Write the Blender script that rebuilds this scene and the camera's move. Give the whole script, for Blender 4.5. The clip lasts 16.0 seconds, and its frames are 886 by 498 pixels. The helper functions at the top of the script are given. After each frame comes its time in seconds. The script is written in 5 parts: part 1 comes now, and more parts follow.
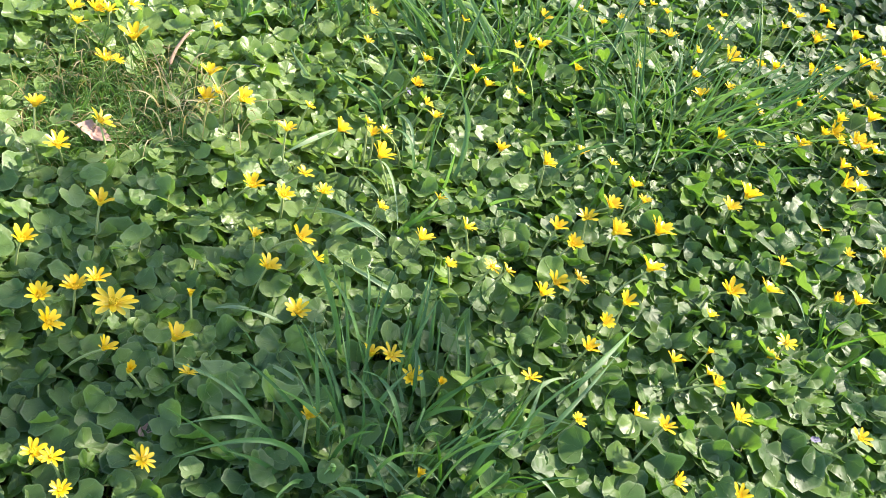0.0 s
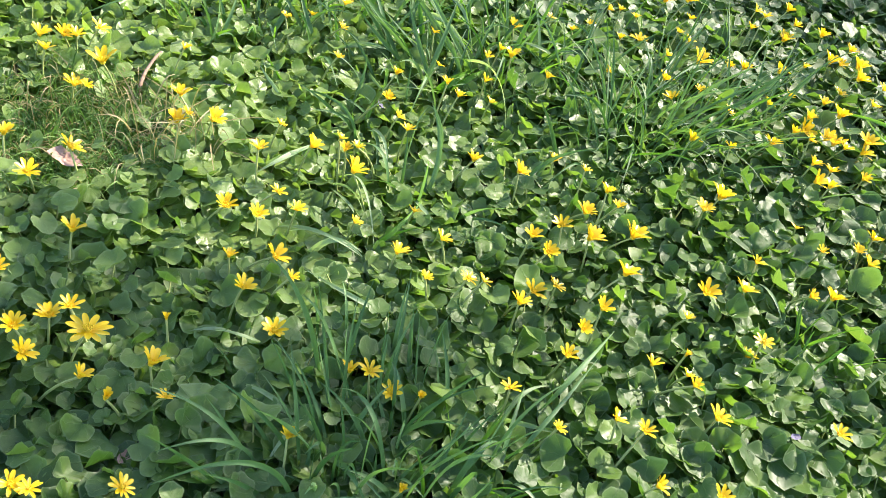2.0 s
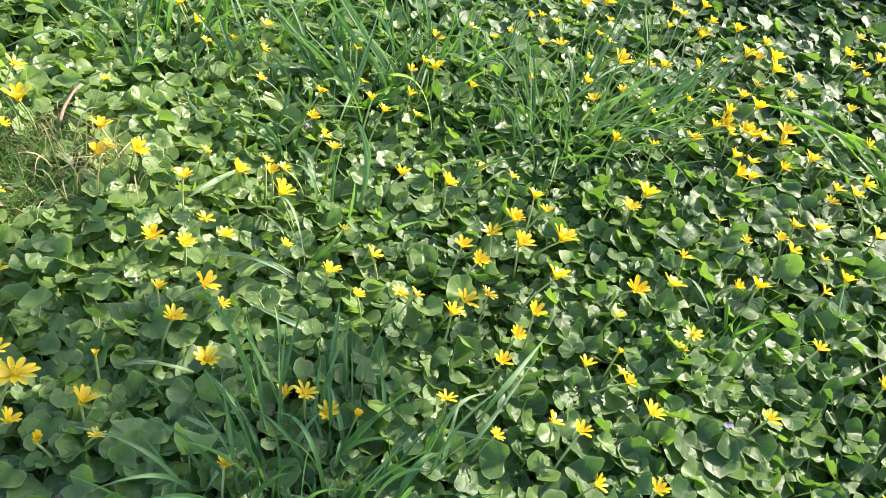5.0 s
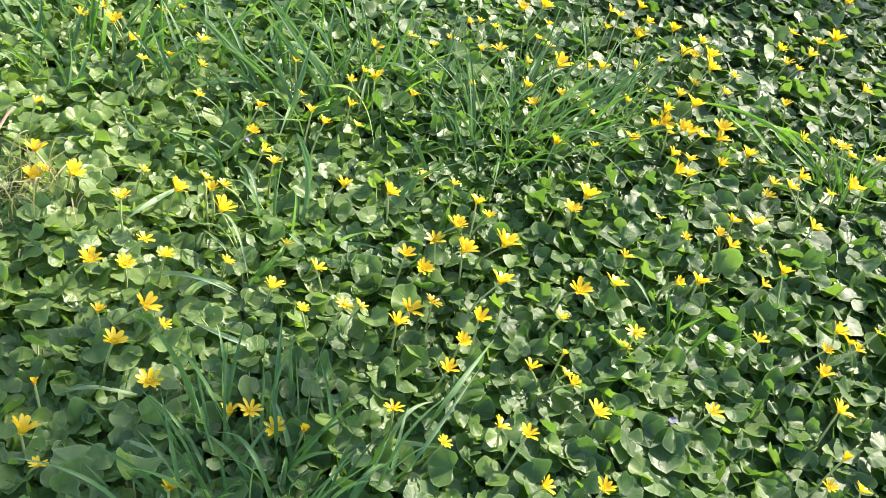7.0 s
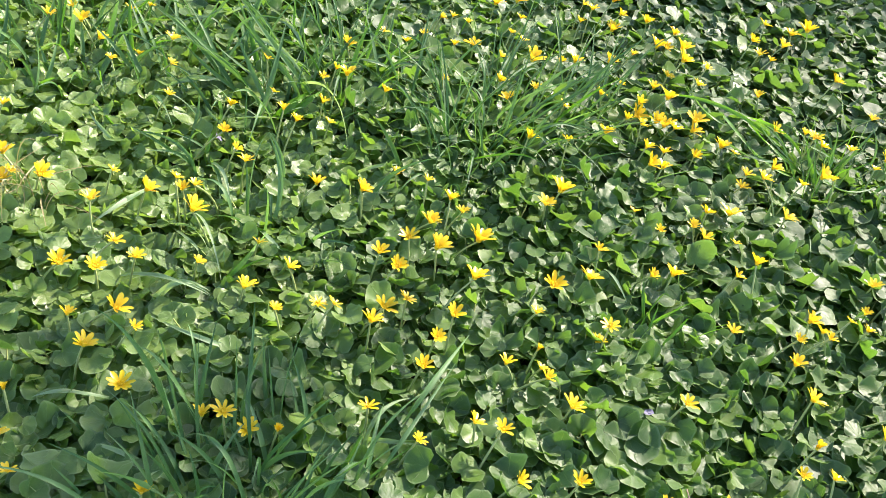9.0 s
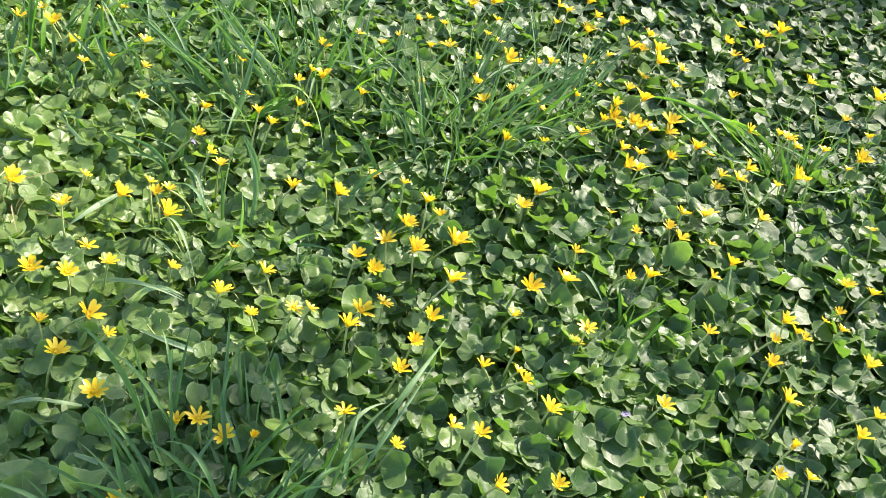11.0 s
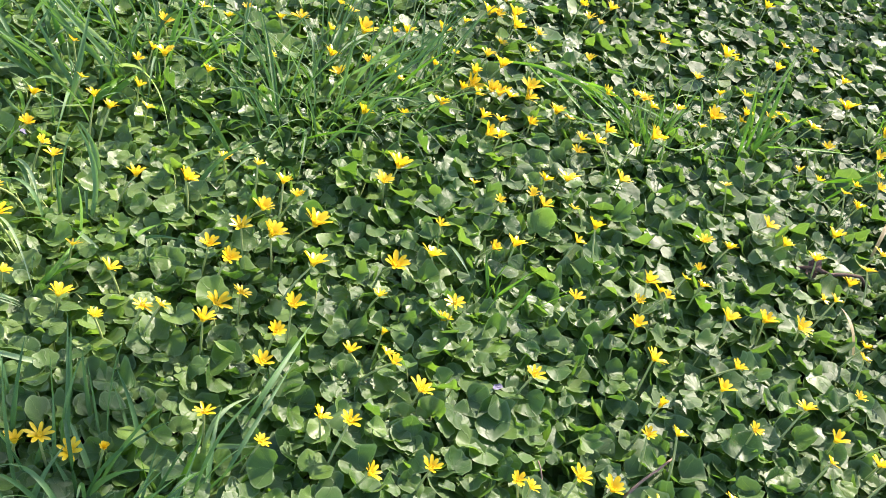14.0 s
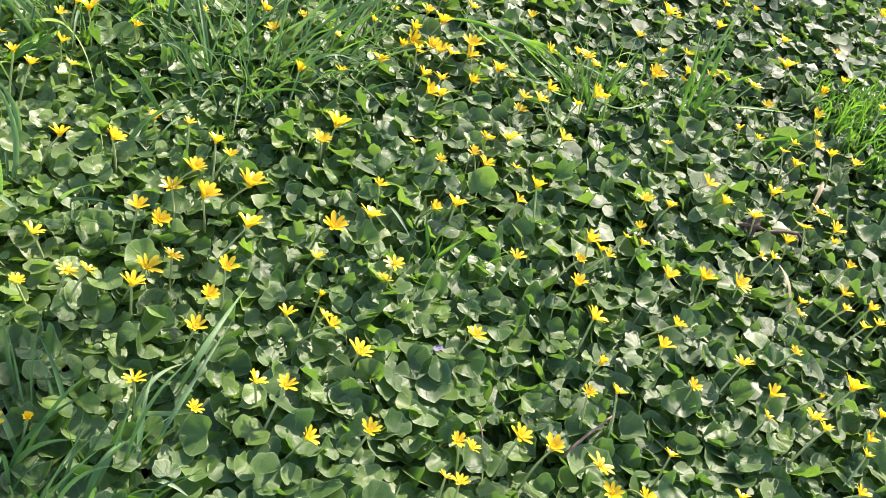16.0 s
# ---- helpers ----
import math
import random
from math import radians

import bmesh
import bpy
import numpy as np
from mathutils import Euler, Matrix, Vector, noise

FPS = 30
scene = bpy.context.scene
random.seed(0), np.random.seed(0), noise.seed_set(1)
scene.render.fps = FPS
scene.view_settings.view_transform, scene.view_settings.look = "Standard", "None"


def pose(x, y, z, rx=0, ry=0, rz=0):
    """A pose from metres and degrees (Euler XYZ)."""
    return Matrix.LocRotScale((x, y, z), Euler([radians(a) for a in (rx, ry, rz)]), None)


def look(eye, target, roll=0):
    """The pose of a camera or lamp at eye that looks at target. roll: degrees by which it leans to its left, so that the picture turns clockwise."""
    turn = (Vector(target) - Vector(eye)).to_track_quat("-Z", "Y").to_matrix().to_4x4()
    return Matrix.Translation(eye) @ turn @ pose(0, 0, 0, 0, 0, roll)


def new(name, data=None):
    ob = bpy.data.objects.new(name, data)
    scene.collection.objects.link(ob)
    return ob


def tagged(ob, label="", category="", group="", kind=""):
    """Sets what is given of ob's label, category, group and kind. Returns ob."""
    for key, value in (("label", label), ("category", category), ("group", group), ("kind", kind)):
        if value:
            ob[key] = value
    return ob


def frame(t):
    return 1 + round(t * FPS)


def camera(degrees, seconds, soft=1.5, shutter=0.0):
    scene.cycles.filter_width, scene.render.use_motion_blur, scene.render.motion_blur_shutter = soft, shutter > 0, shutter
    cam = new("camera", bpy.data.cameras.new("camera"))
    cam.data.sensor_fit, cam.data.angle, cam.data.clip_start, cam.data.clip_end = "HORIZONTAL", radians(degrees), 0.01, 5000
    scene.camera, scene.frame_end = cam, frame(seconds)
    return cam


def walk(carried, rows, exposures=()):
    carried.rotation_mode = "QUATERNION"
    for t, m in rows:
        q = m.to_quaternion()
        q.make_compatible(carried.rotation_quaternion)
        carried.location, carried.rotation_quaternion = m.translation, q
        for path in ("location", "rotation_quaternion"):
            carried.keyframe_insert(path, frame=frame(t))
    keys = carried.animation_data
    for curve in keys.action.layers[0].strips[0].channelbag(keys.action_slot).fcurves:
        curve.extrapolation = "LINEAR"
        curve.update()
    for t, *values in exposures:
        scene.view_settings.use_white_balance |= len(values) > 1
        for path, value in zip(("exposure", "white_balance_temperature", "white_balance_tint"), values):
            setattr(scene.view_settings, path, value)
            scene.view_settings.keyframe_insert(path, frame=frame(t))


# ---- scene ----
cam = camera(53.9, 16.0, soft=0.85)
PATH = [
    (0, (0.027, 0.012, 0.837), (0.28, 1.419, -0.563), 16.1),
    (0.5, (0.03, 0.012, 0.837), (0.294, 1.42, -0.559), 15.8),
    (1, (0.032, 0.012, 0.84), (0.302, 1.423, -0.552), 15.5),
    (1.5, (0.034, 0.013, 0.842), (0.309, 1.427, -0.546), 15.1),
    (2, (0.038, 0.015, 0.844), (0.32, 1.434, -0.537), 14.6),
    (2.5, (0.042, 0.015, 0.847), (0.343, 1.436, -0.528), 14.3),
    (3, (0.045, 0.014, 0.848), (0.365, 1.435, -0.523), 14.5),
    (3.5, (0.046, 0.013, 0.848), (0.374, 1.435, -0.521), 14.3),
    (6, (0.08, 0.013, 0.87), (0.507, 1.434, -0.471), 13.0),
    (6.5, (0.083, 0.012, 0.871), (0.531, 1.43, -0.466), 13.1),
    (7, (0.089, 0.011, 0.874), (0.553, 1.429, -0.458), 12.9),
    (7.5, (0.095, 0.011, 0.875), (0.562, 1.425, -0.459), 12.5),
    (8, (0.098, 0.012, 0.876), (0.571, 1.421, -0.462), 12.4),
    (8.5, (0.1, 0.012, 0.877), (0.587, 1.422, -0.455), 12.6),
    (9, (0.101, 0.012, 0.874), (0.603, 1.416, -0.459), 13.0),
    (11.5, (0.109, 0.019, 0.876), (0.683, 1.408, -0.444), 13.9),
    (12, (0.115, 0.024, 0.873), (0.727, 1.402, -0.441), 13.9),
    (12.5, (0.122, 0.029, 0.876), (0.771, 1.39, -0.438), 13.9),
    (13, (0.129, 0.033, 0.874), (0.823, 1.367, -0.444), 14.6),
    (13.5, (0.135, 0.036, 0.869), (0.88, 1.339, -0.452), 15.7),
    (14, (0.142, 0.04, 0.867), (0.937, 1.312, -0.456), 17.1),
    (14.5, (0.149, 0.043, 0.863), (0.977, 1.276, -0.475), 18.2),
    (15, (0.153, 0.044, 0.858), (1.008, 1.242, -0.495), 19.2),
    (15.5, (0.156, 0.044, 0.855), (1.033, 1.223, -0.501), 19.8),
    (16, (0.161, 0.044, 0.855), (1.051, 1.215, -0.5), 20.0),
]
walk(cam, [(t, look(eye, target, roll)) for t, eye, target, roll in PATH],
     exposures=((0, 1.56, 6500, 14), (9, 1.52, 6500, 15), (12.5, 1.50, 6500, 15), (14.5, 1.49, 6500, 19), (16, 1.48, 6500, 22)))

# ---- daylight ----
SUN_AZ, SUN_EL = radians(31), radians(36)
SUN = Vector((math.cos(SUN_AZ) * math.cos(SUN_EL), math.sin(SUN_AZ) * math.cos(SUN_EL), math.sin(SUN_EL)))
world = bpy.data.worlds.new("sky")
scene.world = world
world.use_nodes = True
sky = world.node_tree.nodes.new("ShaderNodeTexSky")
sky.sky_type, sky.sun_disc = "NISHITA", False
sky.sun_elevation, sky.sun_rotation = SUN_EL, radians(90) - SUN_AZ
backing = world.node_tree.nodes["Background"]
backing.inputs["Strength"].default_value = 0.142
world.node_tree.links.new(sky.outputs["Color"], backing.inputs["Color"])
sun = new("sun", bpy.data.lights.new("sun", "SUN"))
sun.data.energy, sun.data.angle, sun.data.color = 4.0, radians(0.53), (1.0, 0.90, 0.77)
sun.matrix_world = look(SUN * 20, (0, 0, 0))


# ---- materials ----
def material(name):
    m = bpy.data.materials.new(name)
    m.use_nodes = True
    t = m.node_tree
    return m, t, t.nodes["Principled BSDF"]


def node(t, kind, **inputs):
    n = t.nodes.new(kind)
    for k, v in inputs.items():
        n.inputs[k.replace("_", " ")].default_value = v
    return n


def maths(t, op, a, b=None, c=None):
    n = t.nodes.new("ShaderNodeMath")
    n.operation = op
    for i, v in enumerate((a, b, c)):
        if v is None:
            continue
        if isinstance(v, (int, float)):
            n.inputs[i].default_value = v
        else:
            t.links.new(v, n.inputs[i])
    return n.outputs[0]


def ramp(t, fac, *stops):
    n = t.nodes.new("ShaderNodeValToRGB")
    e = n.color_ramp.elements
    while len(e) < len(stops):
        e.new(0.5)
    for s, (p, c) in zip(e, stops):
        s.position, s.color = p, (*c, 1)
    t.links.new(fac, n.inputs["Fac"])
    return n.outputs["Color"]


def mix(t, fac, a, b, blend="MIX"):
    n = t.nodes.new("ShaderNodeMix")
    n.data_type, n.blend_type = "RGBA", blend
    for i, v in ((0, fac), (6, a), (7, b)):
        if isinstance(v, tuple):
            n.inputs[i].default_value = (*v, 1)
        elif isinstance(v, (int, float)):
            n.inputs[i].default_value = v
        else:
            t.links.new(v, n.inputs[i])
    return n.outputs[2]


def object_noise(t, scale, detail=3.0, rough=0.55):
    n = node(t, "ShaderNodeTexNoise", Scale=scale, Detail=detail, Roughness=rough)
    t.links.new(t.nodes.new("ShaderNodeTexCoord").outputs["Object"], n.inputs["Vector"])
    return n.outputs["Fac"]


def translucent(t, bsdf, color, share):
    """Lets part of the light through a thin leaf."""
    tr = t.nodes.new("ShaderNodeBsdfTranslucent")
    if isinstance(color, tuple):
        tr.inputs["Color"].default_value = (*color, 1)
    else:
        t.links.new(color, tr.inputs["Color"])
    mx = t.nodes.new("ShaderNodeMixShader")
    mx.inputs[0].default_value = share
    t.links.new(bsdf.outputs[0], mx.inputs[1])
    t.links.new(tr.outputs[0], mx.inputs[2])
    t.links.new(mx.outputs[0], t.nodes["Material Output"].inputs["Surface"])


def random_value(t, single):
    """One random number a leaf: by object for single leaves, by island for the joined ones."""
    if single:
        return t.nodes.new("ShaderNodeObjectInfo").outputs["Random"]
    return t.nodes.new("ShaderNodeNewGeometry").outputs["Random Per Island"]


def celandine_leaf_material(name, single):
    m, t, b = material(name)
    r = random_value(t, single)
    tone = ramp(t, r, (0.0, (0.046, 0.110, 0.025)), (0.35, (0.069, 0.150, 0.029)), (0.75, (0.104, 0.204, 0.036)), (1.0, (0.184, 0.300, 0.042)))
    uvmap = t.nodes.new("ShaderNodeUVMap")
    uvmap.uv_map = "UVMap"
    uv = uvmap.outputs[0]
    sep = t.nodes.new("ShaderNodeSeparateXYZ")
    t.links.new(uv, sep.inputs[0])
    own = t.nodes.new("ShaderNodeCombineXYZ")
    t.links.new(sep.outputs[0], own.inputs[0])
    t.links.new(sep.outputs[1], own.inputs[1])
    t.links.new(maths(t, "MULTIPLY", r, 37.0), own.inputs[2])

    def leaf_noise(scale, detail, rough=0.6):
        n = node(t, "ShaderNodeTexNoise", Scale=scale, Detail=detail, Roughness=rough)
        t.links.new(own.outputs[0], n.inputs["Vector"])
        return n.outputs["Fac"]

    # nearness to the margin, for the light caught there
    rim = t.nodes.new("ShaderNodeUVMap")
    rim.uv_map = "Rim"
    rsep = t.nodes.new("ShaderNodeSeparateXYZ")
    t.links.new(rim.outputs[0], rsep.inputs[0])
    # young leaves are paler; low values turn greyer
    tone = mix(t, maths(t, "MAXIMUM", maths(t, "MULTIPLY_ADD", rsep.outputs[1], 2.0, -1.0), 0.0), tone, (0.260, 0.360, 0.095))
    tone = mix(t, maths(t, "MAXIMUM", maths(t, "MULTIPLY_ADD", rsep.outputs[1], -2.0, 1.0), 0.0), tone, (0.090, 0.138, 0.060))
    edge = maths(t, "MULTIPLY", maths(t, "MAXIMUM", maths(t, "SUBTRACT", rsep.outputs[0], 0.90), 0.0), 6.0)
    # veins fan out from the stalk, with a finer net between them
    ang = maths(t, "ARCTAN2", maths(t, "SUBTRACT", sep.outputs[0], 0.5), maths(t, "SUBTRACT", sep.outputs[1], 0.22))
    ang = maths(t, "ADD", ang, maths(t, "MULTIPLY", maths(t, "SUBTRACT", leaf_noise(4.0, 2.0), 0.5), 0.6))
    vein = maths(t, "MAXIMUM", maths(t, "SUBTRACT", 1.0, maths(t, "MULTIPLY", maths(t, "ABSOLUTE", maths(t, "SINE", maths(t, "MULTIPLY", ang, 3.6))), 7.0)), 0.0)
    net = node(t, "ShaderNodeTexVoronoi", Scale=13.0)
    net.feature = "DISTANCE_TO_EDGE"
    t.links.new(own.outputs[0], net.inputs["Vector"])
    mesh_line = maths(t, "MAXIMUM", maths(t, "SUBTRACT", 1.0, maths(t, "MULTIPLY", net.outputs["Distance"], 9.0)), 0.0)
    col = mix(t, maths(t, "MULTIPLY", vein, 0.42), tone, (0.24, 0.36, 0.11))
    col = mix(t, maths(t, "MULTIPLY", mesh_line, 0.10), col, (0.24, 0.36, 0.11))
    col = mix(t, maths(t, "MULTIPLY", leaf_noise(3.5, 4.0, 0.65), 0.60), col, (0.050, 0.102, 0.022))
    inner = col
    # light that the leaf edges catch, put into the colour as a pale rim
    col = mix(t, edge, col, (0.27, 0.36, 0.16))
    # few leaves are browned in spots
    brown = maths(t, "MULTIPLY", maths(t, "GREATER_THAN", leaf_noise(6.0, 3.0, 0.7), 0.70), 0.55)
    col = mix(t, brown, col, (0.15, 0.13, 0.055))
    t.links.new(col, b.inputs["Base Color"])
    # greyer leaves are duller
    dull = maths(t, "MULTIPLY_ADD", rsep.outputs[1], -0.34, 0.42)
    t.links.new(maths(t, "MULTIPLY_ADD", leaf_noise(6.0, 4.0, 0.65), 0.40, dull), b.inputs["Roughness"])
    b.inputs["Specular IOR Level"].default_value = 0.50
    bump = node(t, "ShaderNodeBump", Strength=0.62, Distance=0.0014)
    relief = maths(t, "ADD", maths(t, "MULTIPLY", vein, -0.45), maths(t, "MULTIPLY_ADD", leaf_noise(3.2, 2.5, 0.5), 1.15, maths(t, "MULTIPLY_ADD", mesh_line, -0.05, maths(t, "MULTIPLY", leaf_noise(13.0, 4.0, 0.65), 0.36))))
    t.links.new(relief, bump.inputs["Height"])
    t.links.new(bump.outputs[0], b.inputs["Normal"])
    translucent(t, b, mix(t, 1.0, inner, (2.05, 2.25, 0.90), "MULTIPLY"), 0.34)
    return m


def blade_material(name, dark, light):
    m, t, b = material(name)
    uv = t.nodes.new("ShaderNodeUVMap").outputs[0]
    mp = node(t, "ShaderNodeMapping")
    mp.inputs["Scale"].default_value = (9.0, 0.5, 1.0)
    t.links.new(uv, mp.inputs["Vector"])
    st = node(t, "ShaderNodeTexNoise", Scale=3.0, Detail=3.0)
    t.links.new(mp.outputs[0], st.inputs["Vector"])
    r = t.nodes.new("ShaderNodeObjectInfo").outputs["Random"]
    isl = t.nodes.new("ShaderNodeNewGeometry").outputs["Random Per Island"]
    f = maths(t, "MULTIPLY_ADD", st.outputs["Fac"], 0.8, maths(t, "MULTIPLY_ADD", maths(t, "FRACT", maths(t, "ADD", r, isl)), 0.5, -0.25))
    col = ramp(t, f, (0.15, dark), (0.75, light))
    t.links.new(col, b.inputs["Base Color"])
    b.inputs["Roughness"].default_value = 0.48
    b.inputs["Specular IOR Level"].default_value = 0.38
    bump = node(t, "ShaderNodeBump", Strength=0.3, Distance=0.0006)
    t.links.new(st.outputs["Fac"], bump.inputs["Height"])
    t.links.new(bump.outputs[0], b.inputs["Normal"])
    translucent(t, b, mix(t, 1.0, col, (2.0, 2.2, 0.8), "MULTIPLY"), 0.28)
    return m


def petal_material():
    m, t, b = material("yellow_petal")
    sep = t.nodes.new("ShaderNodeSeparateXYZ")
    t.links.new(t.nodes.new("ShaderNodeUVMap").outputs[0], sep.inputs[0])
    r = t.nodes.new("ShaderNodeObjectInfo").outputs["Random"]
    col = ramp(t, sep.outputs[1], (0.0, (0.70, 0.35, 0.003)), (0.40, (0.87, 0.57, 0.004)), (1.0, (0.91, 0.68, 0.026)))
    col = mix(t, maths(t, "MULTIPLY", r, 0.3), col, (0.91, 0.65, 0.018))
    lines = node(t, "ShaderNodeTexWave", Scale=5.0, Distortion=1.5)
    t.links.new(t.nodes["UV Map"].outputs[0], lines.inputs["Vector"])
    col = mix(t, maths(t, "MULTIPLY", lines.outputs["Fac"], 0.18), col, (0.84, 0.54, 0.004))
    t.links.new(col, b.inputs["Base Color"])
    b.inputs["Roughness"].default_value = 0.32
    translucent(t, b, (0.94, 0.69, 0.018), 0.30)
    return m


def speckled(name, a, b_col, scale, rough=0.8, relief=0.4, depth=0.002):
    m, t, b = material(name)
    n = object_noise(t, scale, 5.0, 0.65)
    big = object_noise(t, scale * 0.17, 3.0)
    col = ramp(t, maths(t, "MULTIPLY_ADD", big, 0.5, maths(t, "MULTIPLY", n, 0.55)), (0.32, a), (0.68, b_col))
    t.links.new(col, b.inputs["Base Color"])
    b.inputs["Roughness"].default_value = rough
    bump = node(t, "ShaderNodeBump", Strength=relief, Distance=depth)
    t.links.new(n, bump.inputs["Height"])
    t.links.new(bump.outputs[0], b.inputs["Normal"])
    return m


LEAF_ONE = celandine_leaf_material("celandine_leaf", True)
LEAF_MANY = celandine_leaf_material("celandine_leaf_carpet", False)
GRASS = blade_material("meadow_grass", (0.048, 0.118, 0.040), (0.155, 0.270, 0.105))
GRASS_DEEP = blade_material("blue_green_grass", (0.048, 0.122, 0.041), (0.160, 0.285, 0.108))
# paler copy of the grass: sun sheen on arching blades put into the colour
GRASS_SHEEN = blade_material("sheen_grass", (0.16, 0.25, 0.11), (0.34, 0.44, 0.25))
GRASS_BRIGHT = blade_material("young_grass", (0.070, 0.185, 0.018), (0.180, 0.350, 0.045))
GRASS_FINE = blade_material("fine_grass", (0.070, 0.155, 0.030), (0.180, 0.300, 0.070))
STRAW = blade_material("dry_straw", (0.30, 0.23, 0.11), (0.48, 0.40, 0.22))
PETAL = petal_material()
STAMEN = speckled("stamens", (0.78, 0.50, 0.006), (0.92, 0.72, 0.03), 900.0, 0.7)
STEM = speckled("flower_stem", (0.26, 0.34, 0.09), (0.42, 0.46, 0.17), 120.0, 0.45)
SOIL = speckled("soil_and_litter", (0.040, 0.034, 0.018), (0.095, 0.105, 0.045), 45.0, 0.95, 0.8, 0.01)
BARK = speckled("dry_twig", (0.20, 0.11, 0.075), (0.40, 0.27, 0.19), 160.0, 0.85)
BARK_DARK = speckled("dark_bark", (0.055, 0.034, 0.024), (0.16, 0.10, 0.075), 140.0, 0.9, 0.8, 0.004)
DEAD = speckled("withered_leaf", (0.26, 0.14, 0.10), (0.56, 0.37, 0.28), 90.0, 0.8)
VIOLET = speckled("violet_petal", (0.11, 0.10, 0.15), (0.22, 0.20, 0.29), 200.0, 0.6)


# ---- building ----
def mesh_of(name, verts, faces, mat, uv=None, smooth=True, rim=None):
    """A mesh from arrays of vertices and equal-sided faces; uv holds one pair for each vertex, rim another."""
    me = bpy.data.meshes.new(name)
    verts, faces = np.asarray(verts, np.float32), np.asarray(faces, np.int32)
    k = faces.shape[1]
    me.vertices.add(len(verts))
    me.vertices.foreach_set("co", verts.ravel())
    me.loops.add(faces.size)
    me.loops.foreach_set("vertex_index", faces.ravel())
    me.polygons.add(len(faces))
    me.polygons.foreach_set("loop_start", np.arange(0, faces.size, k, dtype=np.int32))
    me.polygons.foreach_set("use_smooth", np.full(len(faces), smooth))
    if uv is not None:
        layer = me.uv_layers.new(name="UVMap")
        layer.data.foreach_set("uv", np.asarray(uv, np.float32)[faces.ravel()].ravel())
    if rim is not None:
        layer = me.uv_layers.new(name="Rim")
        layer.data.foreach_set("uv", np.asarray(rim, np.float32)[faces.ravel()].ravel())
    me.update(calc_edges=True)
    me.validate()
    me.materials.append(mat)
    return me


def child(name, me, parent, label="", at=None):
    ob = new(name, me)
    ob.parent = parent
    if at is not None:
        ob.matrix_basis = at
    return tagged(ob, label)


def basis(normal, toward):
    """A turn whose z is normal and whose y leans toward the given way."""
    z = Vector(normal).normalized()
    y = Vector(toward) - z * z.dot(Vector(toward))
    y = y.normalized() if y.length > 1e-5 else z.orthogonal().normalized()
    x = y.cross(z)
    return Matrix((x, y, z)).transposed()


def bezier(a, b, c, n):
    """n + 1 places on the curve that starts at a, passes near b and ends at c."""
    a, b, c = (np.array(p, float) for p in (a, b, c))
    m = 2 * b - (a + c) / 2
    s = np.linspace(0, 1, n + 1)[:, None]
    return (1 - s) ** 2 * a + 2 * s * (1 - s) * m + s * s * c


def tube(line, radius, sides=5):
    """Vertices and quads of a round stalk along a line; radius is one number or one for each place."""
    n = len(line)
    radius = np.broadcast_to(radius, n)
    d = np.gradient(line, axis=0)
    d /= np.linalg.norm(d, axis=1)[:, None] + 1e-9
    u = np.cross(d, (0.31, 0.87, 0.12))
    u /= np.linalg.norm(u, axis=1)[:, None] + 1e-9
    w = np.cross(d, u)
    ang = np.arange(sides) * 2 * math.pi / sides
    v = line[:, None] + radius[:, None, None] * (np.cos(ang)[None, :, None] * u[:, None] + np.sin(ang)[None, :, None] * w[:, None])
    f = [(i * sides + j, i * sides + (j + 1) % sides, (i + 1) * sides + (j + 1) % sides, (i + 1) * sides + j) for i in range(n - 1) for j in range(sides)]
    return v.reshape(-1, 3), f


def ribbon(line, width, face_up, fold=0.55):
    """Vertices, quads and uv of a grass blade: a keeled ribbon that narrows to a point."""
    n = len(line)
    d = np.gradient(line, axis=0)
    d /= np.linalg.norm(d, axis=1)[:, None] + 1e-9
    side = np.cross(d, face_up)
    side /= np.linalg.norm(side, axis=1)[:, None] + 1e-9
    up = np.cross(side, d)
    s = np.linspace(0, 1, n)
    half = width / 2 * np.clip(0.62 + 0.75 * s, 0, 1) * np.clip((1 - s) * 2.6, 0.03, 1) ** 0.75
    v = np.stack((line - side * half[:, None], line - up * (half * fold)[:, None], line + side * half[:, None]), 1)
    uv = np.stack([np.stack((np.full(n, k / 2), s), 1) for k in range(3)], 1)
    f = [(3 * i + k, 3 * i + k + 1, 3 * i + k + 4, 3 * i + k + 3) for i in range(n - 1) for k in range(2)]
    return v.reshape(-1, 3), f, uv.reshape(-1, 2)


# ---- the ground ----
def ground_height(x, y):
    return 0.012 * np.sin(2.3 * x + 0.6) * np.cos(1.9 * y) + 0.006 * np.sin(7.0 * x + 3.0 * y)


def build_ground():
    """One sheet, fine near the plants and reaching the horizon."""
    def steps(a, b):
        return np.concatenate((np.array([-600, -60, -12, -4]) + a, np.linspace(a, b, 60), np.array([4, 12, 60, 600]) + b))
    xs, ys = steps(-1.5, 3.2), steps(-0.8, 3.2)
    gx, gy = np.meshgrid(xs, ys)
    near = (np.abs(gx - 0.85) < 3) & (np.abs(gy - 1.2) < 3)
    gz = np.where(near, ground_height(gx, gy), 0)
    n = len(xs)
    f = [(j * n + i, j * n + i + 1, (j + 1) * n + i + 1, (j + 1) * n + i) for j in range(len(ys) - 1) for i in range(n - 1)]
    me = mesh_of("ground", np.stack((gx, gy, gz), -1).reshape(-1, 3), f, SOIL)
    return tagged(new("ground", me), "dark damp soil with leaf litter under the plants", "ground", kind="structure")


build_ground()


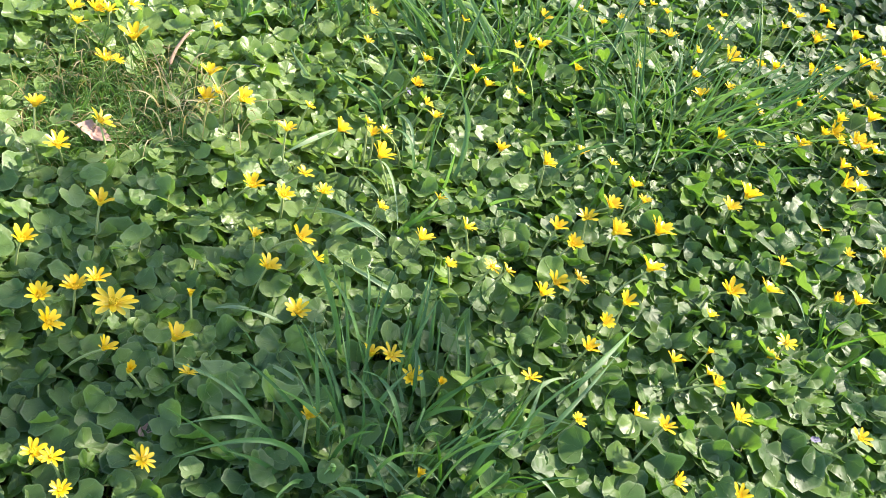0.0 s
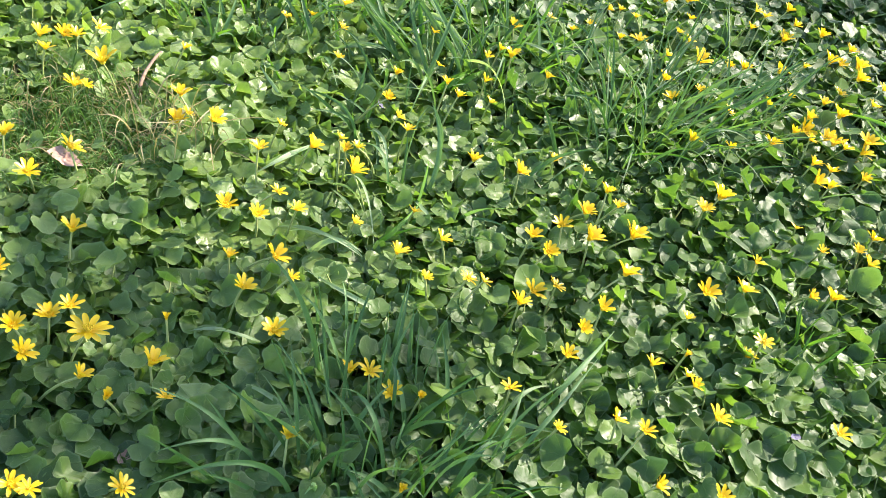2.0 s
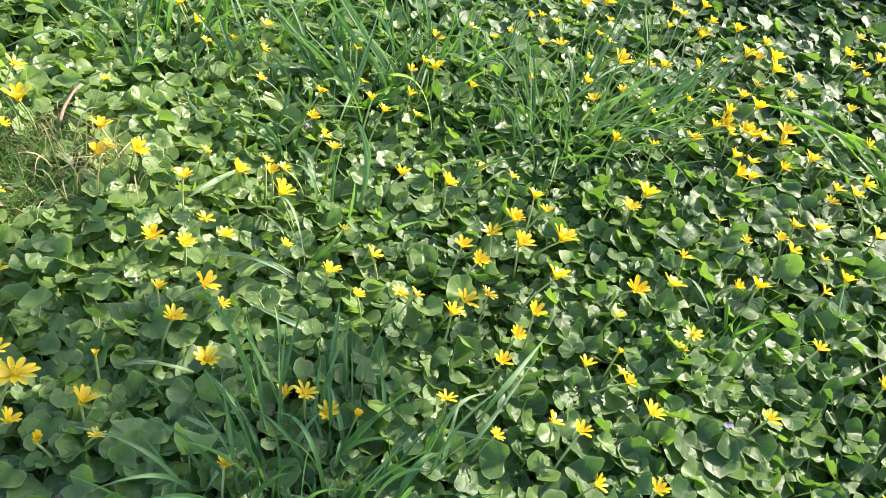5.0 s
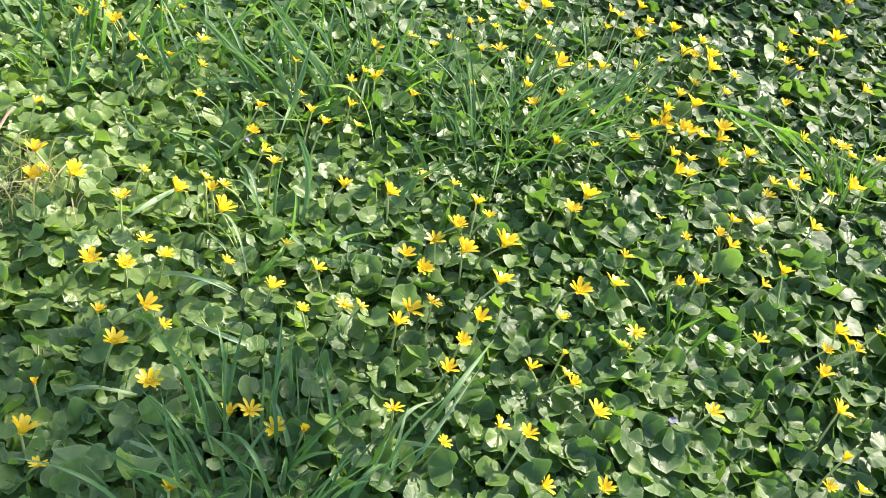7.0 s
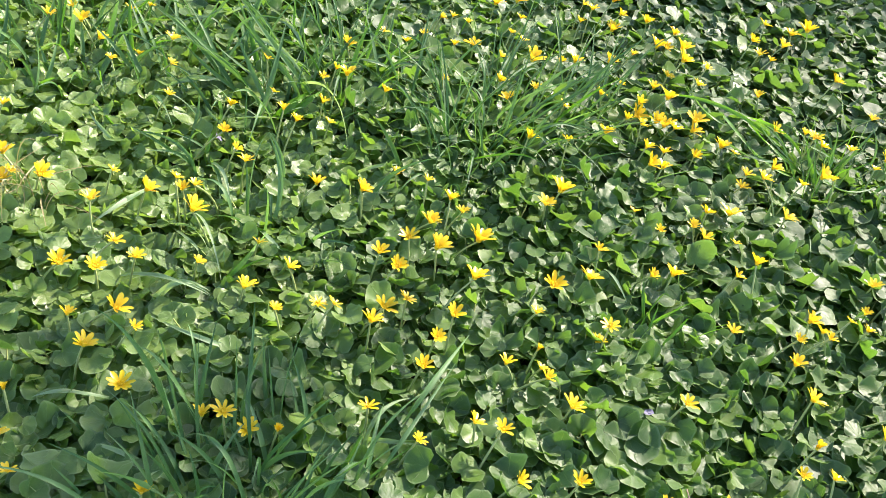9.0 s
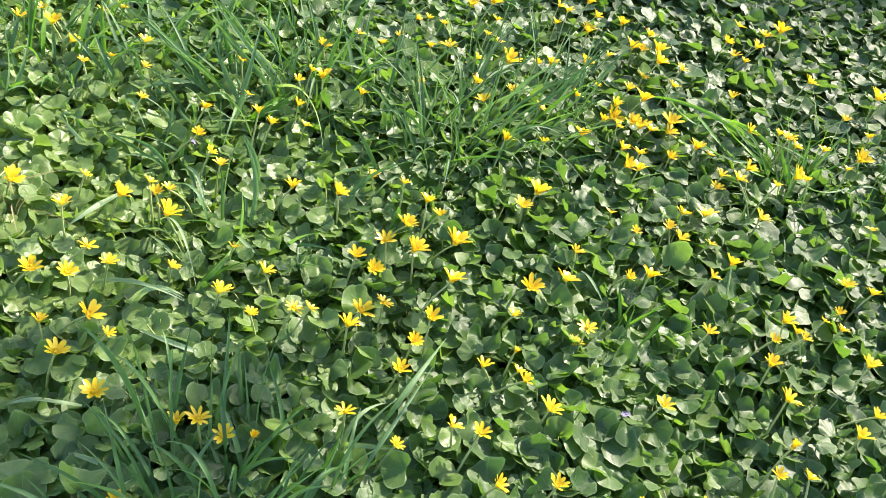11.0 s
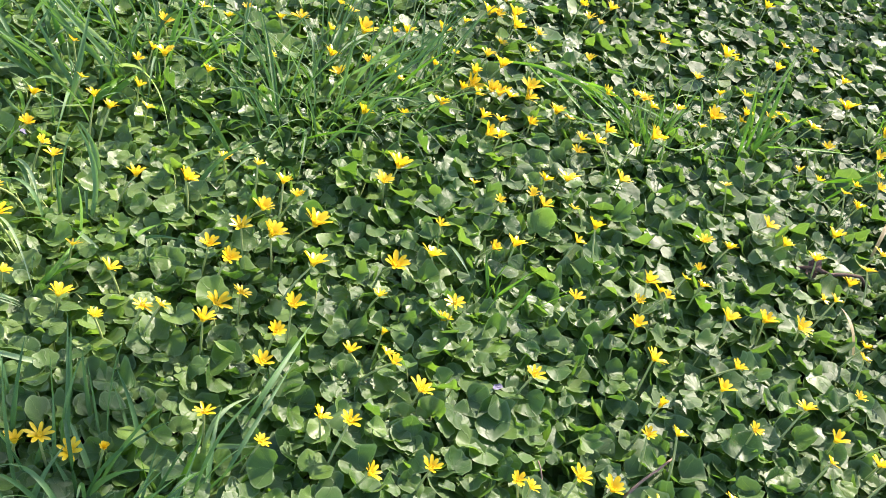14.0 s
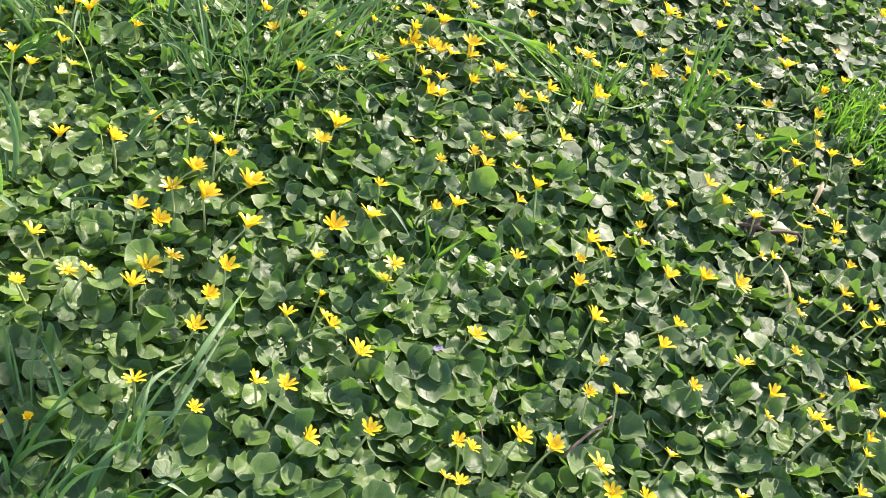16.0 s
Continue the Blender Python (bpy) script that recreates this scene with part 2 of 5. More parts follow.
# ---- the celandine leaves ----
def leaf_faces(spokes, rings):
    f = [(0, 1 + i, 1 + (i + 1) % spokes) for i in range(spokes)]
    for k in range(rings - 1):
        for i in range(spokes):
            a, b = 1 + k * spokes + i, 1 + k * spokes + (i + 1) % spokes
            f += [(a, a + spokes, b + spokes), (a, b + spokes, b)]
    return np.array(f)


def leaf_template(rng, spokes, rings, waviness):
    """A kidney to heart shaped leaf, one wide, with a scalloped margin and its stalk joining in the
    notch; funnelled, folded along the midrib or rolled up at one side. Gives vertices, uv and
    nearness to the rim."""
    th = np.arange(spokes) / spokes * 2 * math.pi - math.pi + math.pi / spokes
    a = np.abs(th)
    r = 0.5 * (1 + rng.uniform(-0.02, 0.08) * np.cos(2 * th)) * (1 - rng.uniform(0.40, 0.62) * np.exp(-((a - math.pi) / rng.uniform(0.24, 0.40)) ** 2))
    lobes = rng.integers(5, 9) / 2
    shift = rng.uniform(-0.3, 0.3)
    r *= 1 + rng.uniform(0.07, 0.15) * (np.abs(np.cos(th * lobes + shift)) - 0.64) + rng.uniform(0.01, 0.04) * np.cos(3 * th + rng.uniform(0, 6)) + rng.normal(0, 0.016, spokes)
    out = np.stack((r * np.sin(th) * rng.uniform(1.0, 1.22), r * np.cos(th) * rng.uniform(0.84, 1.0)), 1)
    foot = np.array((0.0, -0.24))
    p = np.concatenate([foot[None]] + [foot + f * (out - foot) for f in rings])
    fr = np.concatenate(([0.0], *[np.full(spokes, f) for f in rings]))
    ang = np.concatenate(([0.0], *[th] * len(rings)))
    q = p - foot
    rho = np.hypot(q[:, 0], q[:, 1])
    funnel = rng.uniform(-0.16, 0.26)
    fold = rng.uniform(-0.08, 0.22) + (rng.uniform(0.10, 0.40) if rng.uniform() < 0.14 * waviness else 0)
    z = funnel * rho + fold * (np.hypot(q[:, 0], 0.05) - 0.05) + rng.uniform(-0.34, 0.10) * waviness * q[:, 1] ** 2
    z += fr ** 2 * waviness * (rng.uniform(0.02, 0.09) * np.sin(2 * ang + rng.uniform(0, 6)) + rng.uniform(0.02, 0.07) * np.sin(3 * ang + rng.uniform(0, 6)) + rng.uniform(0.0, 0.055) * np.sin(5 * ang + rng.uniform(0, 6)) + rng.uniform(0.0, 0.030) * np.sin(8 * ang + rng.uniform(0, 6)))
    if rng.uniform() < 0.65 * waviness:
        side = rng.uniform(0, 2 * math.pi)
        d = (q[:, 0] * math.sin(side) + (q[:, 1] - 0.22) * math.cos(side)) - rng.uniform(0.12, 0.30)
        z += rng.uniform(1.6, 3.4) * np.maximum(d, 0) ** 1.6 * rng.choice((1, 1, 1, -1))
    z += rng.uniform(0.02, 0.07) * fr ** 1.5 * np.abs(np.cos(ang * lobes + shift)) * waviness
    z -= np.maximum(fr - 0.9, 0) * rng.uniform(-0.25, 0.25)
    return np.column_stack((q, z)), p + 0.5, fr


leaf_rng = np.random.default_rng(11)
FINE_RINGS, PLAIN_RINGS = (0.42, 0.78, 1.0), (0.6, 1.0)
FINE_LEAVES = [leaf_template(leaf_rng, 28, FINE_RINGS, 0.62 if k < 30 else 1.15) for k in range(60)], leaf_faces(28, len(FINE_RINGS))
MIDDLE_LEAVES = [leaf_template(leaf_rng, 18, PLAIN_RINGS, 0.62 if k < 12 else 1.0) for k in range(24)], leaf_faces(18, len(PLAIN_RINGS))
PLAIN_LEAVES = [leaf_template(leaf_rng, 14, PLAIN_RINGS, 0.6) for _ in range(16)], leaf_faces(14, len(PLAIN_RINGS))


def mossy(x, y):
    """How bare of celandines the grassy patch is, from 0 to 1."""
    d = ((x + 0.305) / 0.125) ** 2 + ((y - 0.952) / 0.138) ** 2
    return np.clip(1.6 - 1.1 * d, 0, 1)


def scatter(rng, x0, x1, y0, y1, gap):
    """Jittered places on a slanted grid."""
    xs, ys = np.meshgrid(np.arange(x0, x1, gap), np.arange(y0, y1, gap * 0.87))
    xs = xs + (np.arange(len(ys)) % 2)[:, None] * gap / 2
    p = np.stack((xs.ravel(), ys.ravel()), 1)
    return p + rng.uniform(-0.42, 0.42, p.shape) * gap


def canopy(x, y):
    """The height of the leaf carpet, which swells and sinks."""
    return 0.070 + 0.012 * np.sin(5.1 * x + 1.0) * np.sin(4.3 * y + 0.4) + 0.008 * np.sin(13 * x - 9 * y)


def leaf_frames(rng, n, tilt):
    """Random turns of n leaves that look up, a little towards the sun."""
    up = np.array((0.10 * SUN.x, 0.10 * SUN.y, 1.0))
    nrm = up + rng.normal(0, 1, (n, 3)) * (1, 1, 0.15) * np.reshape(tilt, (-1, 1))
    nrm /= np.linalg.norm(nrm, axis=1)[:, None]
    az = rng.uniform(0, 2 * math.pi, n)
    y = np.stack((np.cos(az), np.sin(az), np.zeros(n)), 1)
    y -= nrm * (y * nrm).sum(1)[:, None]
    y /= np.linalg.norm(y, axis=1)[:, None]
    return np.stack((np.cross(y, nrm), y, nrm), -1)


EDGE = ((-0.64, 1.15), (-0.45, 1.62), (0.3, 1.95), (1.3, 2.10), (2.05, 2.02), (2.52, 1.52), (1.24, 0.13), (0.95, 0.13), (0.45, 0.19), (-0.32, 0.29))


def inside(p, grow=0.0):
    """Which places lie within the stretch of ground that is looked at from near by."""
    ok = np.ones(len(p), bool)
    for (ax, ay), (bx, by) in zip(EDGE, EDGE[1:] + EDGE[:1]):
        side = (bx - ax) * (p[:, 1] - ay) - (by - ay) * (p[:, 0] - ax)
        ok &= side / math.hypot(bx - ax, by - ay) < grow
    return ok


def far_side(p):
    """0 in the near part, rising to 1 beyond the tall grass."""
    return np.clip((p[:, 0] + 0.5 * p[:, 1] - 0.80) / 0.7, 0, 1)


def leaf_growth(p):
    """How much larger the leaves are farther along than the small ones by the near grass tuft."""
    d = np.clip((p[:, 0] - 0.05) / 0.8, 0, 1)
    return 1.0 + 0.08 * d * d * (3 - 2 * d) + 0.22 * far_side(p)


def leaf_layer(rng, area, gap, drop, size, tilt, near=True, thin=1.5):
    p = scatter(rng, *area, gap)
    p = p[rng.uniform(0, 1, len(p)) > mossy(p[:, 0], p[:, 1]) * 0.95]
    p = p[inside(p) == near]
    grow = leaf_growth(p)
    if near:
        keep = rng.uniform(0, 1, len(p)) < grow ** -thin
    else:
        keep = rng.uniform(0, 1, len(p)) < np.clip(3.2 - 1.0 * np.hypot((p[:, 0] - 0.9) / 1.1, (p[:, 1] - 1.15) / 0.95), 0, 1)
    p, grow = p[keep], grow[keep] if near else np.ones(keep.sum())
    n = len(p)
    z = canopy(p[:, 0], p[:, 1]) - drop + rng.normal(0, 0.010, n)
    s = size * np.clip(np.exp(rng.normal(-0.04, 0.24, n)), 0.55, 1.30) * grow
    return np.column_stack((p, z)), leaf_frames(rng, n, tilt * (1.0 - 0.38 * far_side(p))), s


def wrinkled(at):
    """The share of crumpled leaves: few near the mossy gap, most farther along."""
    return np.clip(0.40 + (at[:, 0] - 0.05) / 0.8, 0.35, 0.90)


def leaf_tone(at, rng):
    """From 0, greyish, to 1, young and pale: young by the mossy gap, greyish towards the far side."""
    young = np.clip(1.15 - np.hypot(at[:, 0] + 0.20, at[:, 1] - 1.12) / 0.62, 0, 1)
    far_grey = np.clip((at[:, 0] - 0.55) / 0.9, 0, 1)
    return np.clip(0.5 + 0.42 * young - 0.34 * far_grey + rng.normal(0, 0.11, len(at)), 0, 1)


def joined_leaves(name, at, turn, size, shapes, rng, parent, label):
    """All these leaves in one mesh."""
    kinds, faces = shapes
    half = len(kinds) // 2
    pick = rng.integers(0, half, len(at)) + half * (rng.uniform(0, 1, len(at)) < wrinkled(at))
    tv, tu, tr = (np.stack([t[k] for t in kinds])[pick] for k in range(3))
    v = np.einsum("nij,nkj->nki", turn, tv) * size[:, None, None] + at[:, None]
    f = faces[None] + (np.arange(len(at)) * tv.shape[1])[:, None, None]
    me = mesh_of(name, v.reshape(-1, 3), f.reshape(-1, 3), LEAF_MANY, tu.reshape(-1, 2), rim=np.stack((tr, np.repeat(leaf_tone(at, rng)[:, None], tr.shape[1], 1)), -1).reshape(-1, 2))
    return tagged(child(name, me, parent, label), kind="stuff")


def joined_stalks(name, at, rng, parent, label):
    """A thin three-sided stalk from each leaf down into the ground."""
    n = len(at)
    foot = at + np.column_stack((rng.normal(0, 0.018, (n, 2)), np.zeros(n)))
    foot[:, 2] = 0
    ring = np.array([(math.cos(a), math.sin(a), 0) for a in (0, 2.1, 4.2)]) * 0.0011
    v = np.concatenate((at[:, None] + ring, (at * 0.45 + foot * 0.55 + (0, 0, 0.008))[:, None] + ring, foot[:, None] + ring), 1)
    f = np.array([(a + k, a + (k + 1) % 3, a + 3 + (k + 1) % 3, a + 3 + k) for a in (0, 3) for k in range(3)])
    f = f[None] + (np.arange(n) * 9)[:, None, None]
    return tagged(child(name, mesh_of(name, v.reshape(-1, 3), f.reshape(-1, 4), STEM), parent, label), kind="stuff")


carpet = tagged(new("celandine_carpet"), "dense carpet of glossy dark green heart-shaped celandine leaves", "ground cover")
carpet_rng = np.random.default_rng(5)
AREA = (-0.95, 2.75, 0.05, 2.3)
WIDE = (-3.0, 4.8, -2.2, 4.6)
top = leaf_layer(carpet_rng, AREA, 0.0205, 0.000, 0.0278, 0.36)
low = [leaf_layer(carpet_rng, AREA, 0.0200, 0.007, 0.0280, 0.38, thin=1.0), leaf_layer(carpet_rng, AREA, 0.0205, 0.015, 0.034, 0.26, thin=0.6)]
rest = leaf_layer(carpet_rng, WIDE, 0.058, 0.010, 0.066, 0.40, False)
single = np.flatnonzero((np.abs(top[0][:, 0] - 0.36) < 0.285) & (top[0][:, 1] > 0.41) & (top[0][:, 1] < 0.60))[:300]
LEAF_MESHES = [mesh_of("leaf", tv, FINE_LEAVES[1], LEAF_ONE, tu, rim=np.stack((tr, np.full(len(tr), leaf_rng.uniform(0.35, 0.65))), -1)) for tv, tu, tr in FINE_LEAVES[0]]
for i in single:
    m = Matrix.Translation(top[0][i]) @ Matrix(top[1][i].tolist()).to_4x4() @ Matrix.Scale(top[2][i], 4)
    child("leaf", LEAF_MESHES[int(carpet_rng.integers(0, len(LEAF_MESHES)))], carpet, "", m)
many = np.ones(len(top[0]), bool)
many[single] = False
beyond = top[0][:, 1] + 0.3 * top[0][:, 0] > 1.45
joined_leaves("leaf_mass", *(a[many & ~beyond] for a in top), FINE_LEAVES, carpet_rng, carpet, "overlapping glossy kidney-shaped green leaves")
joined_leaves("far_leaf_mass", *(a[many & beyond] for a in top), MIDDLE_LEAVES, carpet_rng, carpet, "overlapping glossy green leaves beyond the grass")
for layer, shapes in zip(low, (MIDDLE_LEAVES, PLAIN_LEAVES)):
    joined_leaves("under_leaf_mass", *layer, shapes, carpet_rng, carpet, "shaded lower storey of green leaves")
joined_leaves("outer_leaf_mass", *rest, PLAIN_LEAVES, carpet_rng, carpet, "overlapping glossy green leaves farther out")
joined_stalks("stalk_mass", top[0], carpet_rng, carpet, "thin pale green leaf stalks")


# ---- the flowers ----
def petal_mesh(rise, name):
    """One spoon-shaped petal of length 1 along y that climbs by the given angle and arches back."""
    s = np.array((0, 0.18, 0.36, 0.54, 0.70, 0.83, 0.93, 1.0))
    n = len(s) - 1
    a = np.radians(rise) * (1.15 - 0.55 * s)
    y, z = (np.concatenate(([0], np.cumsum(np.diff(s) * w(a[1:])))) for w in (np.cos, np.sin))
    half = 0.150 * (0.40 + 0.60 * np.sin(np.clip(s / 0.62, 0, 1) * math.pi / 2)) * np.sqrt(1 - 0.97 * np.clip((s - 0.60) / 0.40, 0, 1) ** 2.4)
    v, uv = [], []
    for k in (-1, -0.5, 0, 0.5, 1):
        v.append(np.stack((k * half, y, z + 0.12 * half * 4 * k * k * 0.5), 1))
        uv.append(np.stack((np.full(n + 1, 0.5 + k / 2), s), 1))
    m = n + 1
    f = [(k * m + i, (k + 1) * m + i, (k + 1) * m + i + 1, k * m + i + 1) for k in range(4) for i in range(n)]
    return mesh_of(name, np.concatenate(v), f, PETAL, np.concatenate(uv))


def centre_mesh():
    """The button of stamens: a dome set with small standing pegs."""
    bm = bmesh.new()
    bmesh.ops.create_uvsphere(bm, u_segments=10, v_segments=6, radius=0.16)
    for v in bm.verts:
        v.co.z = v.co.z * 0.75 + 0.05
    rng = random.Random(3)
    for ring, count, rad, tall in ((0, 11, 0.17, 0.20), (1, 7, 0.10, 0.24)):
        for i in range(count):
            ang = (i + 0.5 * ring + rng.uniform(-0.2, 0.2)) / count * 2 * math.pi
            m = Matrix.Translation((rad * math.cos(ang), rad * math.sin(ang), 0.10 + tall / 2)) @ Euler((0, 0.5, ang)).to_matrix().to_4x4()
            bmesh.ops.create_cone(bm, cap_ends=True, segments=4, radius1=0.014, radius2=0.032, depth=tall, matrix=m)
    me = bpy.data.meshes.new("flower_centre")
    bm.to_mesh(me)
    bm.free()
    me.materials.append(STAMEN)
    return me


PETALS = {k: petal_mesh(k, "petal") for k in (16, 30, 42, 54, 78)}
CENTRE = centre_mesh()
flower_rng = random.Random(21)


def celandine(x, y, z, width, openness, face=None):
    """One flower on its stalk: width across the open petals, openness from 0 (bud) to 1 (flat)."""
    rng = flower_rng
    root = tagged(new("celandine_flower"), "", "flower", "celandine flowers")
    root.location = (x, y, 0)
    rise = 78 if openness < 0.2 else 54 if openness < 0.5 else 42 if openness < 0.62 else 30 if openness < 0.8 else 16
    words = {78: "closed yellow celandine bud on a green stalk", 54: "half-open glossy yellow celandine on a green stalk", 42: "cup-shaped glossy yellow celandine among green leaves",
             30: "open glossy yellow celandine above dark green leaves", 16: "wide open yellow celandine with pointed narrow petals"}
    tagged(root, words[rise])
    way = Vector((SUN.x, SUN.y, 0)) * rng.uniform(0.20, 0.80) + Vector((rng.gauss(0, 0.17), rng.gauss(0, 0.17), 1)) if face is None else Vector(face)
    turn = basis(way, (rng.uniform(-1, 1), rng.uniform(-1, 1), 0))
    length = width * 0.485 / max(0.5, math.cos(radians(rise * 0.85)))
    head = new("flower_head", CENTRE)
    head.parent = root
    size = length * (1.0 if rise < 70 else 0.7)
    lift = way.normalized() * (-0.34 * length * math.sin(radians(rise * 0.85)) - 0.03 * length)
    head.matrix_basis = Matrix.Translation(Vector((0, 0, z)) + lift) @ turn.to_4x4() @ Matrix.Scale(size, 4)
    count = rng.choice((8, 8, 9, 9, 10, 11))
    for i in range(count):
        a = i / count * 2 * math.pi + rng.gauss(0, 0.09)
        k = rng.uniform(0.88, 1.08)
        tip = Matrix.Rotation(rng.gauss(0, 0.10), 4, "X") @ Matrix.Diagonal((k * rng.uniform(0.85, 1.25), k, k, 1))
        child("petal", PETALS[rise], head, "", Matrix.Rotation(a, 4, "Z") @ Matrix.Translation((0, 0.07, 0.0)) @ tip)
    lean = -way.normalized()
    foot = np.array((lean.x * 0.035 + rng.gauss(0, 0.018), lean.y * 0.035 + rng.gauss(0, 0.018), float(ground_height(x, y))))
    top = np.array((0, 0, z)) + np.array(lift)
    line = bezier(foot, (foot + top) / 2 + np.array((foot[0] * 0.22 + rng.gauss(0, 0.004), foot[1] * 0.22 + rng.gauss(0, 0.004), 0.006)), top, 8)
    v, f = tube(line, np.linspace(0.0018, 0.0013, 9))
    child("stem", mesh_of("stem", v, f, STEM), root)
    return root


def plant_celandines(rows):
    for x, y, z, width, openness in rows:
        celandine(x, y, z, width, openness)


plant_celandines([
    (-0.257, 0.594, 0.104, 0.025, 0.45),
    (-0.290, 0.650, 0.123, 0.028, 0.45),
    (-0.303, 0.802, 0.125, 0.031, 0.70),
    (-0.273, 0.866, 0.116, 0.033, 0.70),
    (-0.355, 0.879, 0.114, 0.024, 0.45),
    (-0.287, 0.991, 0.117, 0.018, 0.70),
    (-0.304, 0.996, 0.114, 0.031, 0.60),
    (-0.278, 1.036, 0.130, 0.036, 0.40),
    (-0.357, 1.054, 0.124, 0.026, 0.55),
    (-0.378, 1.099, 0.115, 0.027, 0.40),
    (-0.349, 1.109, 0.113, 0.025, 0.40),
    (-0.300, 1.115, 0.128, 0.030, 0.70),
    (-0.334, 1.116, 0.110, 0.025, 0.60),
    (-0.165, 0.377, 0.121, 0.019, 0.70),
    (-0.184, 0.411, 0.113, 0.021, 0.95),
    (-0.201, 0.415, 0.111, 0.023, 0.70),
    (-0.109, 0.423, 0.105, 0.026, 0.95),
    (-0.144, 0.513, 0.113, 0.019, 0.10),
    (-0.091, 0.521, 0.108, 0.019, 0.70),
])
plant_celandines([
    (-0.172, 0.531, 0.117, 0.021, 0.40),
    (-0.230, 0.549, 0.121, 0.026, 0.55),
    (-0.113, 0.565, 0.104, 0.028, 0.40),
    (-0.180, 0.586, 0.118, 0.045, 0.95),
    (-0.226, 0.610, 0.106, 0.027, 0.60),
    (-0.208, 0.622, 0.110, 0.025, 0.60),
    (-0.111, 0.623, 0.106, 0.013, 0.10),
    (-0.036, 0.664, 0.121, 0.028, 0.60),
    (-0.008, 0.721, 0.116, 0.030, 0.55),
    (-0.061, 0.725, 0.104, 0.018, 0.45),
    (-0.233, 0.727, 0.117, 0.027, 0.45),
    (-0.077, 0.793, 0.119, 0.027, 0.40),
    (-0.039, 0.800, 0.104, 0.027, 0.60),
    (-0.019, 0.839, 0.109, 0.025, 0.70),
    (-0.051, 0.897, 0.127, 0.024, 0.60),
    (-0.163, 0.946, 0.115, 0.027, 0.40),
    (-0.149, 0.949, 0.127, 0.019, 0.70),
    (-0.117, 0.959, 0.115, 0.028, 0.45),
    (-0.031, 0.972, 0.112, 0.018, 0.70),
])
plant_celandines([
    (-0.170, 1.008, 0.113, 0.026, 0.40),
    (-0.180, 1.097, 0.127, 0.018, 0.45),
    (-0.054, 1.244, 0.115, 0.018, 0.70),
    (-0.014, 1.259, 0.115, 0.018, 0.60),
    (-0.074, 1.306, 0.112, 0.025, 0.40),
    (-0.103, 1.330, 0.129, 0.028, 0.40),
    (-0.157, 1.371, 0.112, 0.022, 0.40),
    (-0.121, 1.373, 0.128, 0.020, 0.60),
    (-0.033, 1.382, 0.124, 0.019, 0.60),
    (-0.004, 1.411, 0.116, 0.021, 0.60),
    (0.141, 0.434, 0.121, 0.014, 0.10),
    (0.031, 0.482, 0.119, 0.018, 0.45),
    (0.161, 0.548, 0.112, 0.013, 0.10),
    (0.130, 0.555, 0.104, 0.024, 0.60),
    (0.085, 0.566, 0.121, 0.020, 0.45),
    (0.106, 0.568, 0.120, 0.026, 0.70),
    (0.002, 0.621, 0.105, 0.027, 0.60),
    (0.013, 0.689, 0.118, 0.018, 0.50),
    (0.215, 0.714, 0.123, 0.024, 0.95),
])
plant_celandines([
    (0.166, 0.714, 0.115, 0.018, 0.60),
    (0.235, 0.715, 0.120, 0.020, 0.70),
    (0.133, 0.759, 0.109, 0.025, 0.45),
    (0.189, 0.792, 0.107, 0.025, 0.55),
    (0.079, 0.795, 0.114, 0.018, 0.55),
    (0.008, 0.796, 0.123, 0.023, 0.60),
    (0.152, 0.831, 0.112, 0.018, 0.60),
    (0.073, 0.888, 0.119, 0.031, 0.45),
    (0.016, 0.916, 0.127, 0.025, 0.40),
    (0.058, 0.921, 0.124, 0.019, 0.45),
    (0.074, 0.926, 0.127, 0.019, 0.60),
    (0.051, 0.939, 0.128, 0.018, 0.60),
    (0.235, 0.952, 0.112, 0.024, 0.45),
    (0.140, 0.985, 0.122, 0.022, 0.55),
    (0.129, 1.022, 0.114, 0.018, 0.55),
    (0.112, 1.063, 0.115, 0.019, 0.45),
    (0.217, 1.093, 0.116, 0.019, 0.40),
    (0.198, 1.107, 0.127, 0.020, 0.40),
    (0.123, 1.123, 0.120, 0.020, 0.45),
])
plant_celandines([
    (0.034, 1.147, 0.117, 0.018, 0.55),
    (0.186, 1.149, 0.127, 0.018, 0.70),
    (0.035, 1.239, 0.112, 0.018, 0.60),
    (0.182, 1.262, 0.116, 0.018, 0.60),
    (0.036, 1.295, 0.124, 0.027, 0.60),
    (0.463, 0.452, 0.123, 0.021, 0.45),
    (0.405, 0.466, 0.111, 0.021, 0.45),
    (0.307, 0.526, 0.109, 0.019, 0.70),
    (0.399, 0.526, 0.119, 0.023, 0.60),
    (0.372, 0.541, 0.114, 0.024, 0.55),
    (0.490, 0.555, 0.113, 0.029, 0.55),
    (0.258, 0.572, 0.110, 0.024, 0.70),
    (0.468, 0.590, 0.122, 0.018, 0.40),
    (0.469, 0.613, 0.110, 0.018, 0.60),
    (0.426, 0.619, 0.117, 0.020, 0.40),
    (0.330, 0.627, 0.107, 0.023, 0.45),
    (0.473, 0.640, 0.115, 0.013, 0.10),
    (0.353, 0.666, 0.110, 0.020, 0.45),
    (0.276, 0.688, 0.121, 0.026, 0.45),
])
